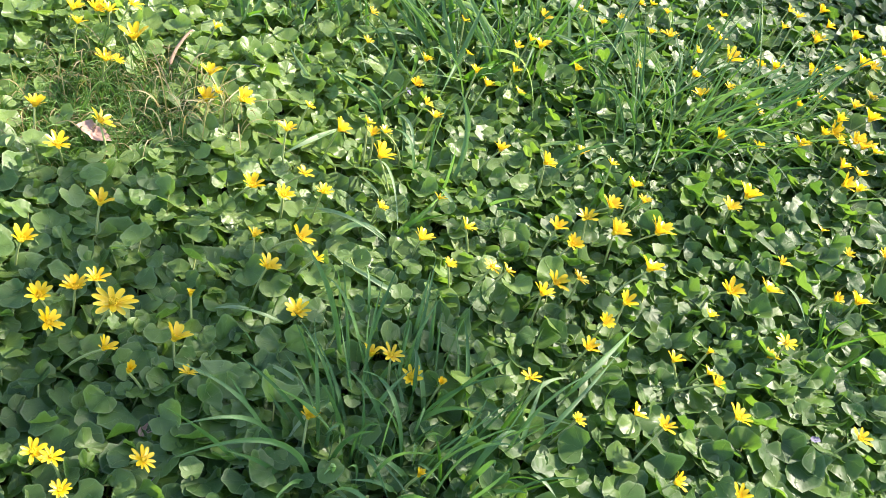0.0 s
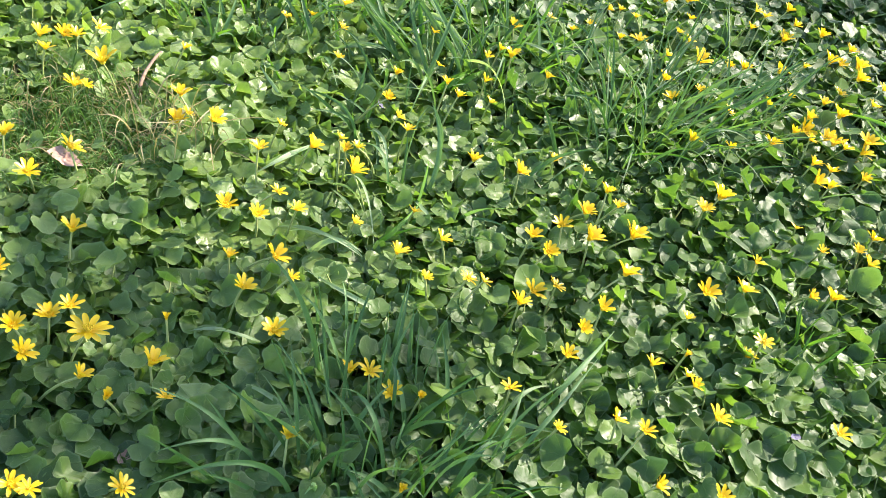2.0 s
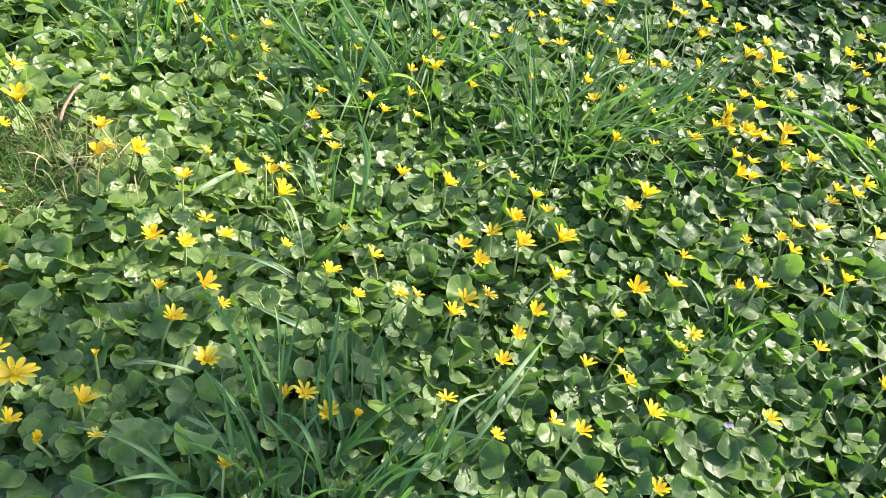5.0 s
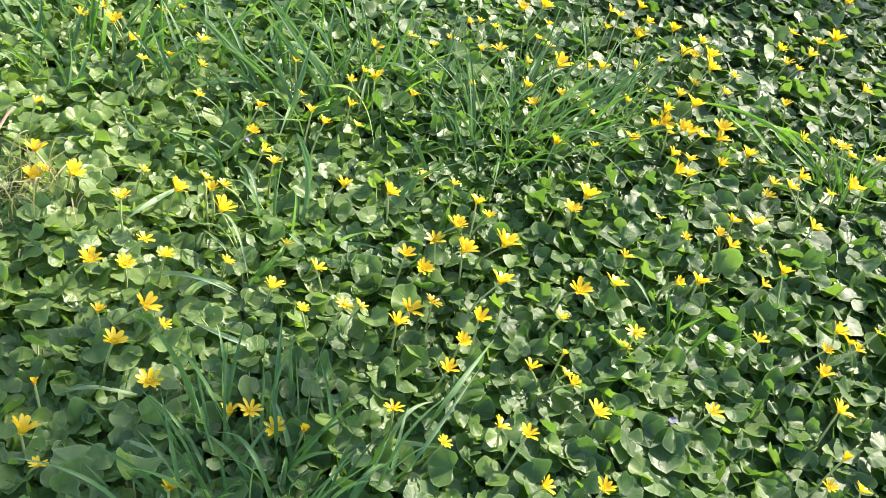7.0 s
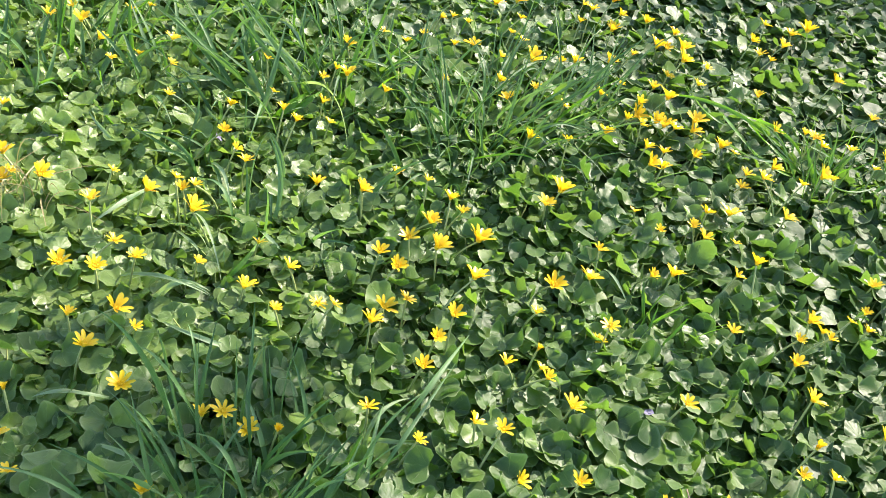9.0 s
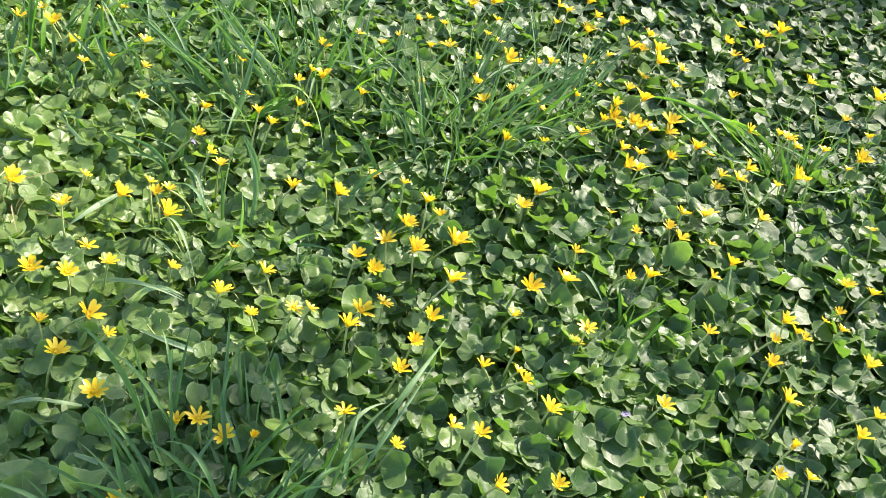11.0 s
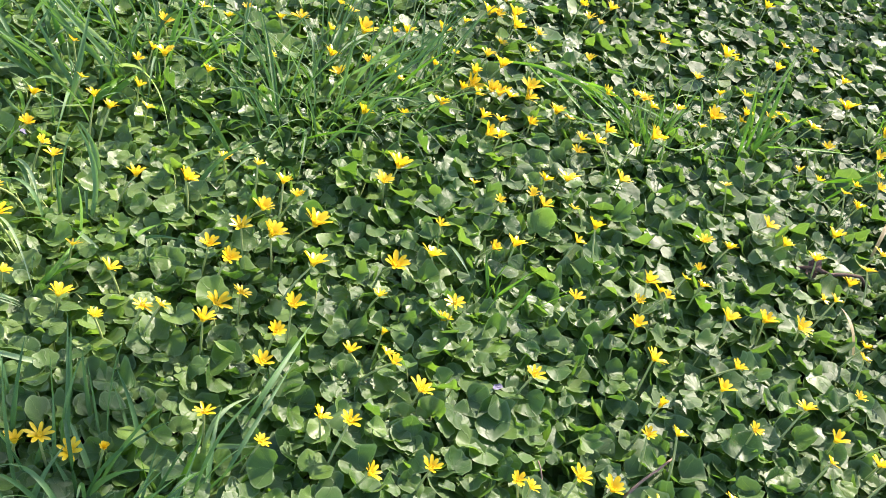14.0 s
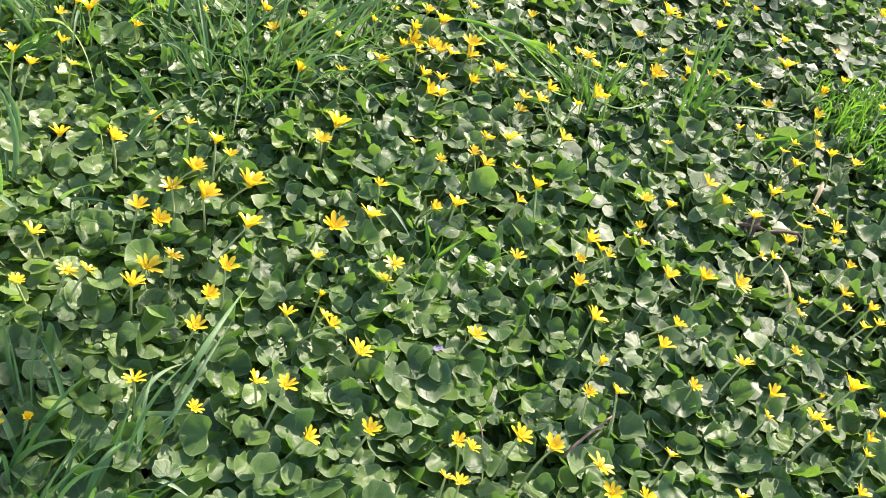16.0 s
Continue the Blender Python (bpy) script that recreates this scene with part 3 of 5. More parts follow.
plant_celandines([
    (0.484, 0.694, 0.119, 0.020, 0.60),
    (0.378, 0.694, 0.119, 0.024, 0.45),
    (0.297, 0.716, 0.112, 0.030, 0.60),
    (0.325, 0.724, 0.116, 0.024, 0.70),
    (0.422, 0.765, 0.113, 0.031, 0.40),
    (0.322, 0.783, 0.115, 0.023, 0.45),
    (0.301, 0.802, 0.122, 0.023, 0.45),
    (0.381, 0.815, 0.119, 0.032, 0.45),
    (0.437, 0.820, 0.128, 0.036, 0.40),
    (0.347, 0.840, 0.112, 0.026, 0.55),
    (0.378, 0.857, 0.125, 0.025, 0.45),
    (0.427, 0.879, 0.123, 0.018, 0.40),
    (0.414, 0.902, 0.128, 0.022, 0.45),
    (0.294, 0.923, 0.125, 0.024, 0.45),
    (0.389, 0.943, 0.126, 0.018, 0.55),
    (0.350, 0.970, 0.116, 0.019, 0.45),
    (0.267, 1.096, 0.111, 0.018, 0.60),
    (0.261, 1.142, 0.117, 0.020, 0.45),
    (0.366, 1.190, 0.110, 0.020, 0.45),
])
plant_celandines([
    (0.265, 1.198, 0.125, 0.021, 0.60),
    (0.463, 1.207, 0.126, 0.018, 0.45),
    (0.305, 1.215, 0.124, 0.028, 0.45),
    (0.293, 1.248, 0.112, 0.018, 0.40),
    (0.320, 1.323, 0.114, 0.024, 0.45),
    (0.425, 1.348, 0.112, 0.021, 0.60),
    (0.386, 1.358, 0.122, 0.021, 0.70),
    (0.460, 1.373, 0.114, 0.018, 0.55),
    (0.731, 0.313, 0.106, 0.018, 0.45),
    (0.695, 0.328, 0.106, 0.023, 0.55),
    (0.692, 0.355, 0.117, 0.033, 0.95),
    (0.537, 0.381, 0.109, 0.020, 0.60),
    (0.527, 0.392, 0.106, 0.018, 0.70),
    (0.655, 0.392, 0.110, 0.024, 0.40),
    (0.562, 0.411, 0.117, 0.018, 0.60),
    (0.628, 0.415, 0.106, 0.026, 0.55),
    (0.548, 0.419, 0.122, 0.018, 0.60),
    (0.732, 0.445, 0.111, 0.019, 0.60),
    (0.631, 0.548, 0.115, 0.025, 0.55),
])
plant_celandines([
    (0.558, 0.657, 0.103, 0.020, 0.40),
    (0.571, 0.664, 0.123, 0.028, 0.95),
    (0.522, 0.744, 0.116, 0.028, 0.40),
    (0.659, 0.746, 0.127, 0.018, 0.45),
    (0.574, 0.752, 0.121, 0.033, 0.55),
    (0.701, 0.761, 0.115, 0.026, 0.45),
    (0.606, 0.805, 0.120, 0.018, 0.40),
    (0.712, 0.843, 0.120, 0.018, 0.55),
    (0.694, 0.894, 0.112, 0.020, 0.70),
    (0.554, 0.898, 0.122, 0.030, 0.60),
    (0.588, 0.931, 0.123, 0.037, 0.40),
    (0.636, 1.054, 0.121, 0.024, 0.60),
    (0.572, 1.055, 0.125, 0.025, 0.45),
    (0.703, 1.068, 0.129, 0.031, 0.55),
    (0.559, 1.154, 0.128, 0.026, 0.60),
    (0.662, 1.154, 0.118, 0.025, 0.70),
    (0.736, 1.186, 0.124, 0.024, 0.60),
    (0.624, 1.206, 0.117, 0.022, 0.55),
    (0.571, 1.233, 0.113, 0.033, 0.60),
])
plant_celandines([
    (0.721, 1.287, 0.125, 0.026, 0.40),
    (0.695, 1.289, 0.122, 0.021, 0.40),
    (0.589, 1.305, 0.116, 0.021, 0.60),
    (0.651, 1.308, 0.113, 0.039, 0.40),
    (0.509, 1.336, 0.117, 0.018, 0.40),
    (0.547, 1.347, 0.113, 0.034, 0.70),
    (0.648, 1.375, 0.111, 0.024, 0.55),
    (0.634, 1.403, 0.110, 0.019, 0.60),
    (0.553, 1.419, 0.117, 0.020, 0.55),
    (0.658, 1.434, 0.124, 0.022, 0.60),
    (0.505, 1.434, 0.116, 0.018, 0.45),
    (0.527, 1.436, 0.118, 0.018, 0.45),
    (0.622, 1.491, 0.123, 0.031, 0.45),
    (0.666, 1.494, 0.130, 0.034, 0.45),
    (0.837, 0.281, 0.113, 0.018, 0.60),
    (0.792, 0.351, 0.104, 0.018, 0.50),
    (0.932, 0.356, 0.124, 0.021, 0.70),
    (0.968, 0.384, 0.118, 0.025, 0.45),
    (0.865, 0.418, 0.120, 0.021, 0.55),
])
plant_celandines([
    (0.765, 0.435, 0.117, 0.021, 0.60),
    (0.960, 0.434, 0.116, 0.024, 0.60),
    (0.765, 0.475, 0.122, 0.020, 0.10),
    (0.855, 0.477, 0.126, 0.024, 0.45),
    (0.900, 0.505, 0.122, 0.019, 0.40),
    (0.790, 0.536, 0.125, 0.029, 0.55),
    (0.936, 0.579, 0.126, 0.026, 0.40),
    (0.795, 0.590, 0.126, 0.024, 0.40),
    (0.863, 0.625, 0.129, 0.019, 0.60),
    (0.818, 0.626, 0.128, 0.018, 0.60),
    (0.867, 0.644, 0.120, 0.021, 0.55),
    (0.948, 0.652, 0.111, 0.018, 0.45),
    (0.740, 0.653, 0.118, 0.024, 0.55),
    (0.912, 0.654, 0.128, 0.018, 0.70),
    (0.859, 0.663, 0.122, 0.026, 0.45),
    (0.962, 0.682, 0.111, 0.018, 0.45),
    (0.793, 0.751, 0.119, 0.022, 0.60),
    (0.834, 0.774, 0.122, 0.027, 0.45),
    (0.820, 0.815, 0.120, 0.018, 0.70),
])
plant_celandines([
    (0.776, 0.827, 0.121, 0.026, 0.55),
    (0.761, 0.842, 0.128, 0.018, 0.55),
    (0.776, 0.863, 0.113, 0.018, 0.40),
    (0.939, 0.876, 0.116, 0.030, 0.55),
    (0.845, 0.885, 0.117, 0.036, 0.60),
    (0.808, 0.887, 0.117, 0.026, 0.60),
    (0.901, 0.954, 0.111, 0.026, 0.70),
    (0.936, 0.958, 0.127, 0.027, 0.55),
    (0.918, 0.977, 0.119, 0.026, 0.55),
    (0.769, 0.981, 0.128, 0.025, 0.40),
    (0.971, 0.987, 0.125, 0.028, 0.45),
    (0.759, 0.998, 0.120, 0.030, 0.40),
    (0.850, 1.028, 0.114, 0.021, 0.45),
    (0.922, 1.031, 0.119, 0.018, 0.70),
    (0.794, 1.032, 0.119, 0.026, 0.60),
    (0.767, 1.040, 0.122, 0.024, 0.45),
    (0.911, 1.056, 0.115, 0.028, 0.45),
    (0.834, 1.086, 0.127, 0.026, 0.60),
    (0.772, 1.086, 0.133, 0.026, 0.60),
])
plant_celandines([
    (0.801, 1.095, 0.133, 0.028, 0.40),
    (0.819, 1.097, 0.126, 0.032, 0.45),
    (0.879, 1.101, 0.113, 0.030, 0.45),
    (0.883, 1.112, 0.126, 0.038, 0.55),
    (0.768, 1.130, 0.114, 0.022, 0.45),
    (0.792, 1.143, 0.111, 0.033, 0.40),
    (0.800, 1.162, 0.125, 0.027, 0.45),
    (0.852, 1.168, 0.134, 0.033, 0.45),
    (0.935, 1.220, 0.129, 0.024, 0.60),
    (0.855, 1.228, 0.115, 0.024, 0.40),
    (0.793, 1.234, 0.115, 0.018, 0.60),
    (0.975, 1.273, 0.132, 0.026, 0.60),
    (0.903, 1.274, 0.111, 0.030, 0.70),
    (0.940, 1.299, 0.132, 0.036, 0.40),
    (0.795, 1.301, 0.121, 0.032, 0.45),
    (0.849, 1.327, 0.122, 0.019, 0.40),
    (0.965, 1.357, 0.124, 0.037, 0.45),
    (0.935, 1.364, 0.117, 0.025, 0.60),
    (0.924, 1.381, 0.113, 0.037, 0.45),
])
plant_celandines([
    (0.967, 1.406, 0.126, 0.026, 0.45),
    (0.847, 1.431, 0.114, 0.032, 0.45),
    (0.786, 1.451, 0.116, 0.020, 0.45),
    (0.926, 1.453, 0.123, 0.028, 0.45),
    (0.869, 1.457, 0.133, 0.024, 0.40),
    (0.816, 1.478, 0.130, 0.028, 0.60),
    (0.805, 1.498, 0.128, 0.024, 0.60),
    (0.873, 1.513, 0.133, 0.026, 0.45),
    (0.990, 0.242, 0.115, 0.020, 0.40),
    (1.042, 0.282, 0.112, 0.018, 0.60),
    (1.061, 0.298, 0.113, 0.019, 0.45),
    (1.092, 0.317, 0.126, 0.018, 0.45),
    (0.992, 0.320, 0.130, 0.018, 0.45),
    (1.001, 0.342, 0.118, 0.025, 0.55),
    (1.082, 0.361, 0.128, 0.032, 0.40),
    (1.037, 0.365, 0.116, 0.011, 0.10),
    (1.046, 0.430, 0.120, 0.018, 0.60),
    (1.181, 0.440, 0.127, 0.020, 0.60),
    (1.228, 0.447, 0.114, 0.021, 0.55),
])
plant_celandines([
    (1.173, 0.472, 0.129, 0.020, 0.55),
    (1.101, 0.484, 0.121, 0.019, 0.70),
    (1.202, 0.500, 0.124, 0.024, 0.60),
    (1.122, 0.503, 0.119, 0.018, 0.60),
    (1.048, 0.553, 0.116, 0.033, 0.55),
    (0.993, 0.569, 0.123, 0.028, 0.45),
    (1.130, 0.581, 0.126, 0.021, 0.60),
    (1.124, 0.594, 0.115, 0.019, 0.70),
    (1.201, 0.618, 0.111, 0.024, 0.45),
    (1.171, 0.669, 0.117, 0.027, 0.55),
    (1.136, 0.703, 0.119, 0.024, 0.45),
    (1.231, 0.703, 0.128, 0.028, 0.45),
    (1.038, 0.714, 0.114, 0.024, 0.55),
    (1.004, 0.732, 0.114, 0.026, 0.55),
    (1.142, 0.750, 0.114, 0.031, 0.60),
    (1.112, 0.838, 0.124, 0.021, 0.70),
    (0.992, 0.936, 0.132, 0.021, 0.60),
    (1.074, 0.968, 0.118, 0.019, 0.60),
    (1.058, 0.972, 0.120, 0.034, 0.40),
])
plant_celandines([
    (1.164, 0.989, 0.124, 0.018, 0.60),
    (1.212, 1.019, 0.122, 0.036, 0.45),
    (1.095, 1.047, 0.127, 0.026, 0.55),
    (1.164, 1.056, 0.114, 0.027, 0.55),
    (1.085, 1.062, 0.133, 0.030, 0.70),
    (1.087, 1.090, 0.122, 0.020, 0.40),
    (1.037, 1.102, 0.118, 0.031, 0.60),
    (1.062, 1.217, 0.113, 0.024, 0.45),
    (1.155, 1.346, 0.113, 0.018, 0.45),
    (1.133, 1.358, 0.119, 0.028, 0.60),
    (1.135, 1.397, 0.126, 0.028, 0.55),
    (1.214, 1.404, 0.115, 0.030, 0.45),
    (1.201, 1.471, 0.124, 0.031, 0.70),
    (1.235, 0.472, 0.117, 0.021, 0.45),
    (1.256, 0.545, 0.122, 0.018, 0.45),
    (1.279, 0.598, 0.116, 0.020, 0.40),
    (1.296, 0.616, 0.122, 0.027, 0.45),
    (1.245, 0.634, 0.118, 0.027, 0.70),
    (1.285, 0.651, 0.129, 0.031, 0.70),
])
plant_celandines([
    (1.475, 0.753, 0.120, 0.027, 0.60),
    (1.345, 0.768, 0.118, 0.024, 0.40),
    (1.446, 0.784, 0.118, 0.024, 0.45),
    (1.334, 0.796, 0.125, 0.022, 0.70),
    (1.366, 0.807, 0.130, 0.026, 0.70),
    (1.432, 0.807, 0.118, 0.025, 0.60),
    (1.446, 0.830, 0.125, 0.018, 0.70),
    (1.322, 0.843, 0.115, 0.021, 0.60),
    (1.304, 0.874, 0.113, 0.019, 0.45),
    (1.421, 0.932, 0.110, 0.024, 0.60),
    (1.420, 0.981, 0.120, 0.037, 0.70),
    (1.359, 0.993, 0.126, 0.020, 0.70),
    (1.331, 1.006, 0.124, 0.021, 0.40),
    (1.280, 1.017, 0.111, 0.020, 0.60),
    (1.367, 1.022, 0.120, 0.019, 0.70),
    (1.291, 1.024, 0.122, 0.024, 0.45),
    (1.274, 1.087, 0.122, 0.019, 0.45),
    (1.348, 1.096, 0.111, 0.024, 0.70),
    (1.270, 1.154, 0.113, 0.025, 0.55),
])
plant_celandines([
    (1.464, 1.158, 0.130, 0.028, 0.40),
    (1.383, 1.192, 0.128, 0.018, 0.60),
    (1.376, 1.212, 0.128, 0.040, 0.45),
    (1.242, 1.253, 0.130, 0.031, 0.60),
    (1.261, 1.457, 0.114, 0.034, 0.60),
    (1.312, 1.478, 0.115, 0.040, 0.40),
    (1.441, 1.657, 0.115, 0.031, 0.55),
    (1.485, 0.876, 0.128, 0.026, 0.40),
    (1.670, 0.884, 0.128, 0.018, 0.45),
    (1.577, 0.950, 0.122, 0.028, 0.10),
    (1.672, 0.986, 0.115, 0.022, 0.45),
    (1.549, 1.034, 0.124, 0.043, 0.55),
    (1.603, 1.110, 0.129, 0.027, 0.45),
    (1.630, 1.235, 0.120, 0.018, 0.45),
    (1.558, 1.250, 0.122, 0.024, 0.60),
    (1.634, 1.414, 0.124, 0.027, 0.45),
    (1.657, 1.481, 0.113, 0.028, 0.40),
    (1.658, 1.550, 0.112, 0.048, 0.70),
    (1.754, 1.091, 0.110, 0.020, 0.70),
])
plant_celandines([
    (1.783, 1.545, 0.123, 0.026, 0.60),
    (2.021, 1.216, 0.122, 0.037, 0.60),
])


# ---- the grass ----
def grass_tuft(x, y, label):
    root = tagged(new("grass_tuft"), label, "grass", "grass tufts")
    root.location = (x, y, 0)
    return root


blade_rng = np.random.default_rng(8)


def blade(tuft, foot, middle, tip, width, mat):
    """One flat blade that leaves the ground under foot, passes the middle and ends at the tip."""
    foot, middle, tip = (np.array(p, float) for p in (foot, middle, tip))
    o = np.array(tuft.location)
    line = bezier(foot, middle, tip, 14)
    down = foot - (middle - foot) * 0.12
    down[2] = 0.0
    line = np.concatenate((bezier(down, (down + foot) / 2, foot, 2)[:-1], line)) - o
    d = tip - foot
    side = np.cross(d, (0, 0, 1.0))
    face = np.array((0.12, -0.45, 0.9)) + blade_rng.normal(0, 0.40, 3) + side / (np.linalg.norm(side) + 1e-6) * blade_rng.normal(0, 0.3)
    v, f, uv = ribbon(line, width * (0.98 if foot[0] < 0.45 and foot[1] < 0.75 else 0.68 if 0.40 < foot[0] < 0.9 else 1.0), face)
    child("blade", mesh_of("blade", v, f, mat, uv), tuft)


def fill_tuft(tuft, count, spread, length, width, lean, mat, seed, shift=(0, 0), upright=0.8):
    """More blades of a tuft, from feet scattered round its middle, leaning outward and along lean; some nod over."""
    rng = np.random.default_rng(seed)
    for _ in range(count):
        off = rng.normal(0, 1, 2) * spread
        foot = np.array((tuft.location.x + shift[0] + off[0], tuft.location.y + shift[1] + off[1], 0.02))
        size = length * rng.uniform(0.5, 1.25)
        out = np.array((off[0] * 1.8 + lean[0] * size + rng.normal(0, 0.36) * size, off[1] * 1.8 + lean[1] * size + rng.normal(0, 0.36) * size, 0))
        reach = np.linalg.norm(out[:2])
        if reach > size * upright:
            out *= size * upright / reach
            reach = size * upright
        rise = math.sqrt(max(size * size - reach * reach, (0.3 * size) ** 2))
        nod = rng.uniform(0.30, 0.65) if rng.uniform() < 0.28 else rng.uniform(0.75, 1.0)
        tip = foot + out * (1.25 if nod < 0.7 else 1.0) + (0, 0, rise * nod)
        middle = foot + out * rng.uniform(0.25, 0.45) + np.array((0, 0, rise * 0.58)) + rng.normal(0, 0.035, 3) * size
        blade(tuft, foot, middle, tip, width * rng.uniform(0.55, 1.2), mat)


tuft = grass_tuft(0.126, 0.518, "blue-green meadow grass tuft with long arching flat blades")
blade(tuft, (0.078, 0.514, 0.045), (0.059, 0.577, 0.123), (0.041, 0.633, 0.185), 0.0041, GRASS_DEEP)
blade(tuft, (0.066, 0.505, 0.045), (0.032, 0.545, 0.102), (0.002, 0.575, 0.146), 0.0052, GRASS_DEEP)
blade(tuft, (0.074, 0.500, 0.045), (0.040, 0.555, 0.100), (0.011, 0.567, 0.144), 0.0041, GRASS_DEEP)
blade(tuft, (0.090, 0.502, 0.045), (0.068, 0.535, 0.105), (0.045, 0.589, 0.152), 0.0052, GRASS_DEEP)
blade(tuft, (0.096, 0.503, 0.045), (0.075, 0.525, 0.081), (0.061, 0.552, 0.109), 0.0046, GRASS_DEEP)
blade(tuft, (0.084, 0.475, 0.045), (0.058, 0.521, 0.103), (0.027, 0.552, 0.149), 0.0045, GRASS_DEEP)
blade(tuft, (0.123, 0.556, 0.045), (0.131, 0.580, 0.117), (0.140, 0.669, 0.174), 0.0053, GRASS_DEEP)
blade(tuft, (0.118, 0.541, 0.045), (0.119, 0.601, 0.107), (0.121, 0.640, 0.156), 0.0049, GRASS_DEEP)
blade(tuft, (0.161, 0.533, 0.045), (0.157, 0.595, 0.104), (0.153, 0.627, 0.150), 0.0049, GRASS_DEEP)
blade(tuft, (0.195, 0.553, 0.045), (0.193, 0.587, 0.092), (0.180, 0.626, 0.129), 0.0055, GRASS_DEEP)
blade(tuft, (0.126, 0.507, 0.045), (0.125, 0.547, 0.080), (0.107, 0.557, 0.108), 0.0042, GRASS_DEEP)
blade(tuft, (0.141, 0.502, 0.045), (0.127, 0.533, 0.080), (0.113, 0.554, 0.108), 0.0047, GRASS_DEEP)
blade(tuft, (0.068, 0.492, 0.045), (0.045, 0.510, 0.101), (0.009, 0.464, 0.079), 0.0079, GRASS_SHEEN)
blade(tuft, (0.057, 0.532, 0.045), (0.011, 0.539, 0.096), (-0.030, 0.567, 0.077), 0.0052, GRASS_SHEEN)
blade(tuft, (0.010, 0.638, 0.045), (-0.031, 0.619, 0.092), (-0.073, 0.637, 0.076), 0.0073, GRASS_SHEEN)
blade(tuft, (0.138, 0.706, 0.045), (0.086, 0.681, 0.102), (0.024, 0.739, 0.080), 0.0058, GRASS_SHEEN)
blade(tuft, (0.181, 0.475, 0.045), (0.205, 0.502, 0.095), (0.241, 0.529, 0.134), 0.0046, GRASS_DEEP)
blade(tuft, (0.205, 0.485, 0.045), (0.226, 0.511, 0.085), (0.248, 0.532, 0.116), 0.0047, GRASS_BRIGHT)
blade(tuft, (0.163, 0.460, 0.045), (0.182, 0.478, 0.096), (0.208, 0.529, 0.136), 0.0039, GRASS_DEEP)
blade(tuft, (0.152, 0.458, 0.045), (0.164, 0.474, 0.098), (0.223, 0.505, 0.140), 0.0033, GRASS_DEEP)
blade(tuft, (0.187, 0.476, 0.045), (0.216, 0.483, 0.096), (0.249, 0.529, 0.136), 0.0040, GRASS_DEEP)
blade(tuft, (0.293, 0.571, 0.045), (0.331, 0.595, 0.108), (0.403, 0.691, 0.082), 0.0068, GRASS_DEEP)
blade(tuft, (0.252, 0.539, 0.045), (0.269, 0.568, 0.094), (0.315, 0.603, 0.077), 0.0055, GRASS_SHEEN)
blade(tuft, (0.250, 0.576, 0.045), (0.275, 0.540, 0.089), (0.317, 0.541, 0.075), 0.0054, GRASS_SHEEN)
blade(tuft, (0.244, 0.491, 0.045), (0.265, 0.468, 0.086), (0.290, 0.448, 0.073), 0.0051, GRASS_SHEEN)
blade(tuft, (0.076, 0.442, 0.045), (0.089, 0.475, 0.073), (0.106, 0.472, 0.095), 0.0045, GRASS_DEEP)
blade(tuft, (0.039, 0.463, 0.045), (0.064, 0.431, 0.082), (0.086, 0.420, 0.072), 0.0059, GRASS_SHEEN)
blade(tuft, (0.017, 0.465, 0.045), (-0.012, 0.443, 0.085), (-0.043, 0.436, 0.073), 0.0048, GRASS_SHEEN)
blade(tuft, (0.018, 0.453, 0.045), (0.027, 0.461, 0.060), (0.033, 0.474, 0.073), 0.0045, GRASS_BRIGHT)
blade(tuft, (0.052, 0.433, 0.045), (0.052, 0.468, 0.081), (0.055, 0.490, 0.109), 0.0044, GRASS_DEEP)
blade(tuft, (0.074, 0.436, 0.045), (0.071, 0.455, 0.075), (0.062, 0.484, 0.099), 0.0044, GRASS_DEEP)
blade(tuft, (0.124, 0.442, 0.045), (0.145, 0.468, 0.082), (0.173, 0.480, 0.112), 0.0039, GRASS_DEEP)
blade(tuft, (0.199, 0.455, 0.045), (0.217, 0.466, 0.069), (0.238, 0.468, 0.088), 0.0046, GRASS_BRIGHT)
blade(tuft, (0.217, 0.460, 0.045), (0.229, 0.468, 0.068), (0.252, 0.449, 0.087), 0.0046, GRASS_BRIGHT)
blade(tuft, (-0.034, 0.653, 0.045), (-0.057, 0.630, 0.085), (-0.090, 0.633, 0.073), 0.0054, GRASS_SHEEN)
blade(tuft, (0.050, 0.614, 0.045), (0.047, 0.654, 0.085), (0.038, 0.677, 0.117), 0.0050, GRASS_DEEP)
blade(tuft, (0.131, 0.611, 0.045), (0.136, 0.645, 0.094), (0.142, 0.687, 0.132), 0.0057, GRASS_DEEP)
blade(tuft, (0.155, 0.579, 0.045), (0.151, 0.621, 0.093), (0.150, 0.655, 0.130), 0.0050, GRASS_DEEP)
blade(tuft, (0.191, 0.563, 0.045), (0.184, 0.595, 0.085), (0.174, 0.625, 0.117), 0.0050, GRASS_DEEP)
blade(tuft, (0.223, 0.504, 0.045), (0.234, 0.524, 0.078), (0.252, 0.548, 0.104), 0.0048, GRASS_BRIGHT)
blade(tuft, (0.100, 0.525, 0.045), (0.082, 0.572, 0.101), (0.078, 0.612, 0.145), 0.0053, GRASS_DEEP)
blade(tuft, (0.114, 0.518, 0.045), (0.117, 0.559, 0.098), (0.121, 0.601, 0.139), 0.0047, GRASS_DEEP)
blade(tuft, (-0.004, 0.552, 0.045), (-0.032, 0.578, 0.080), (-0.052, 0.587, 0.108), 0.0053, GRASS_DEEP)
blade(tuft, (0.262, 0.516, 0.045), (0.290, 0.526, 0.113), (0.376, 0.646, 0.084), 0.0054, GRASS_DEEP)
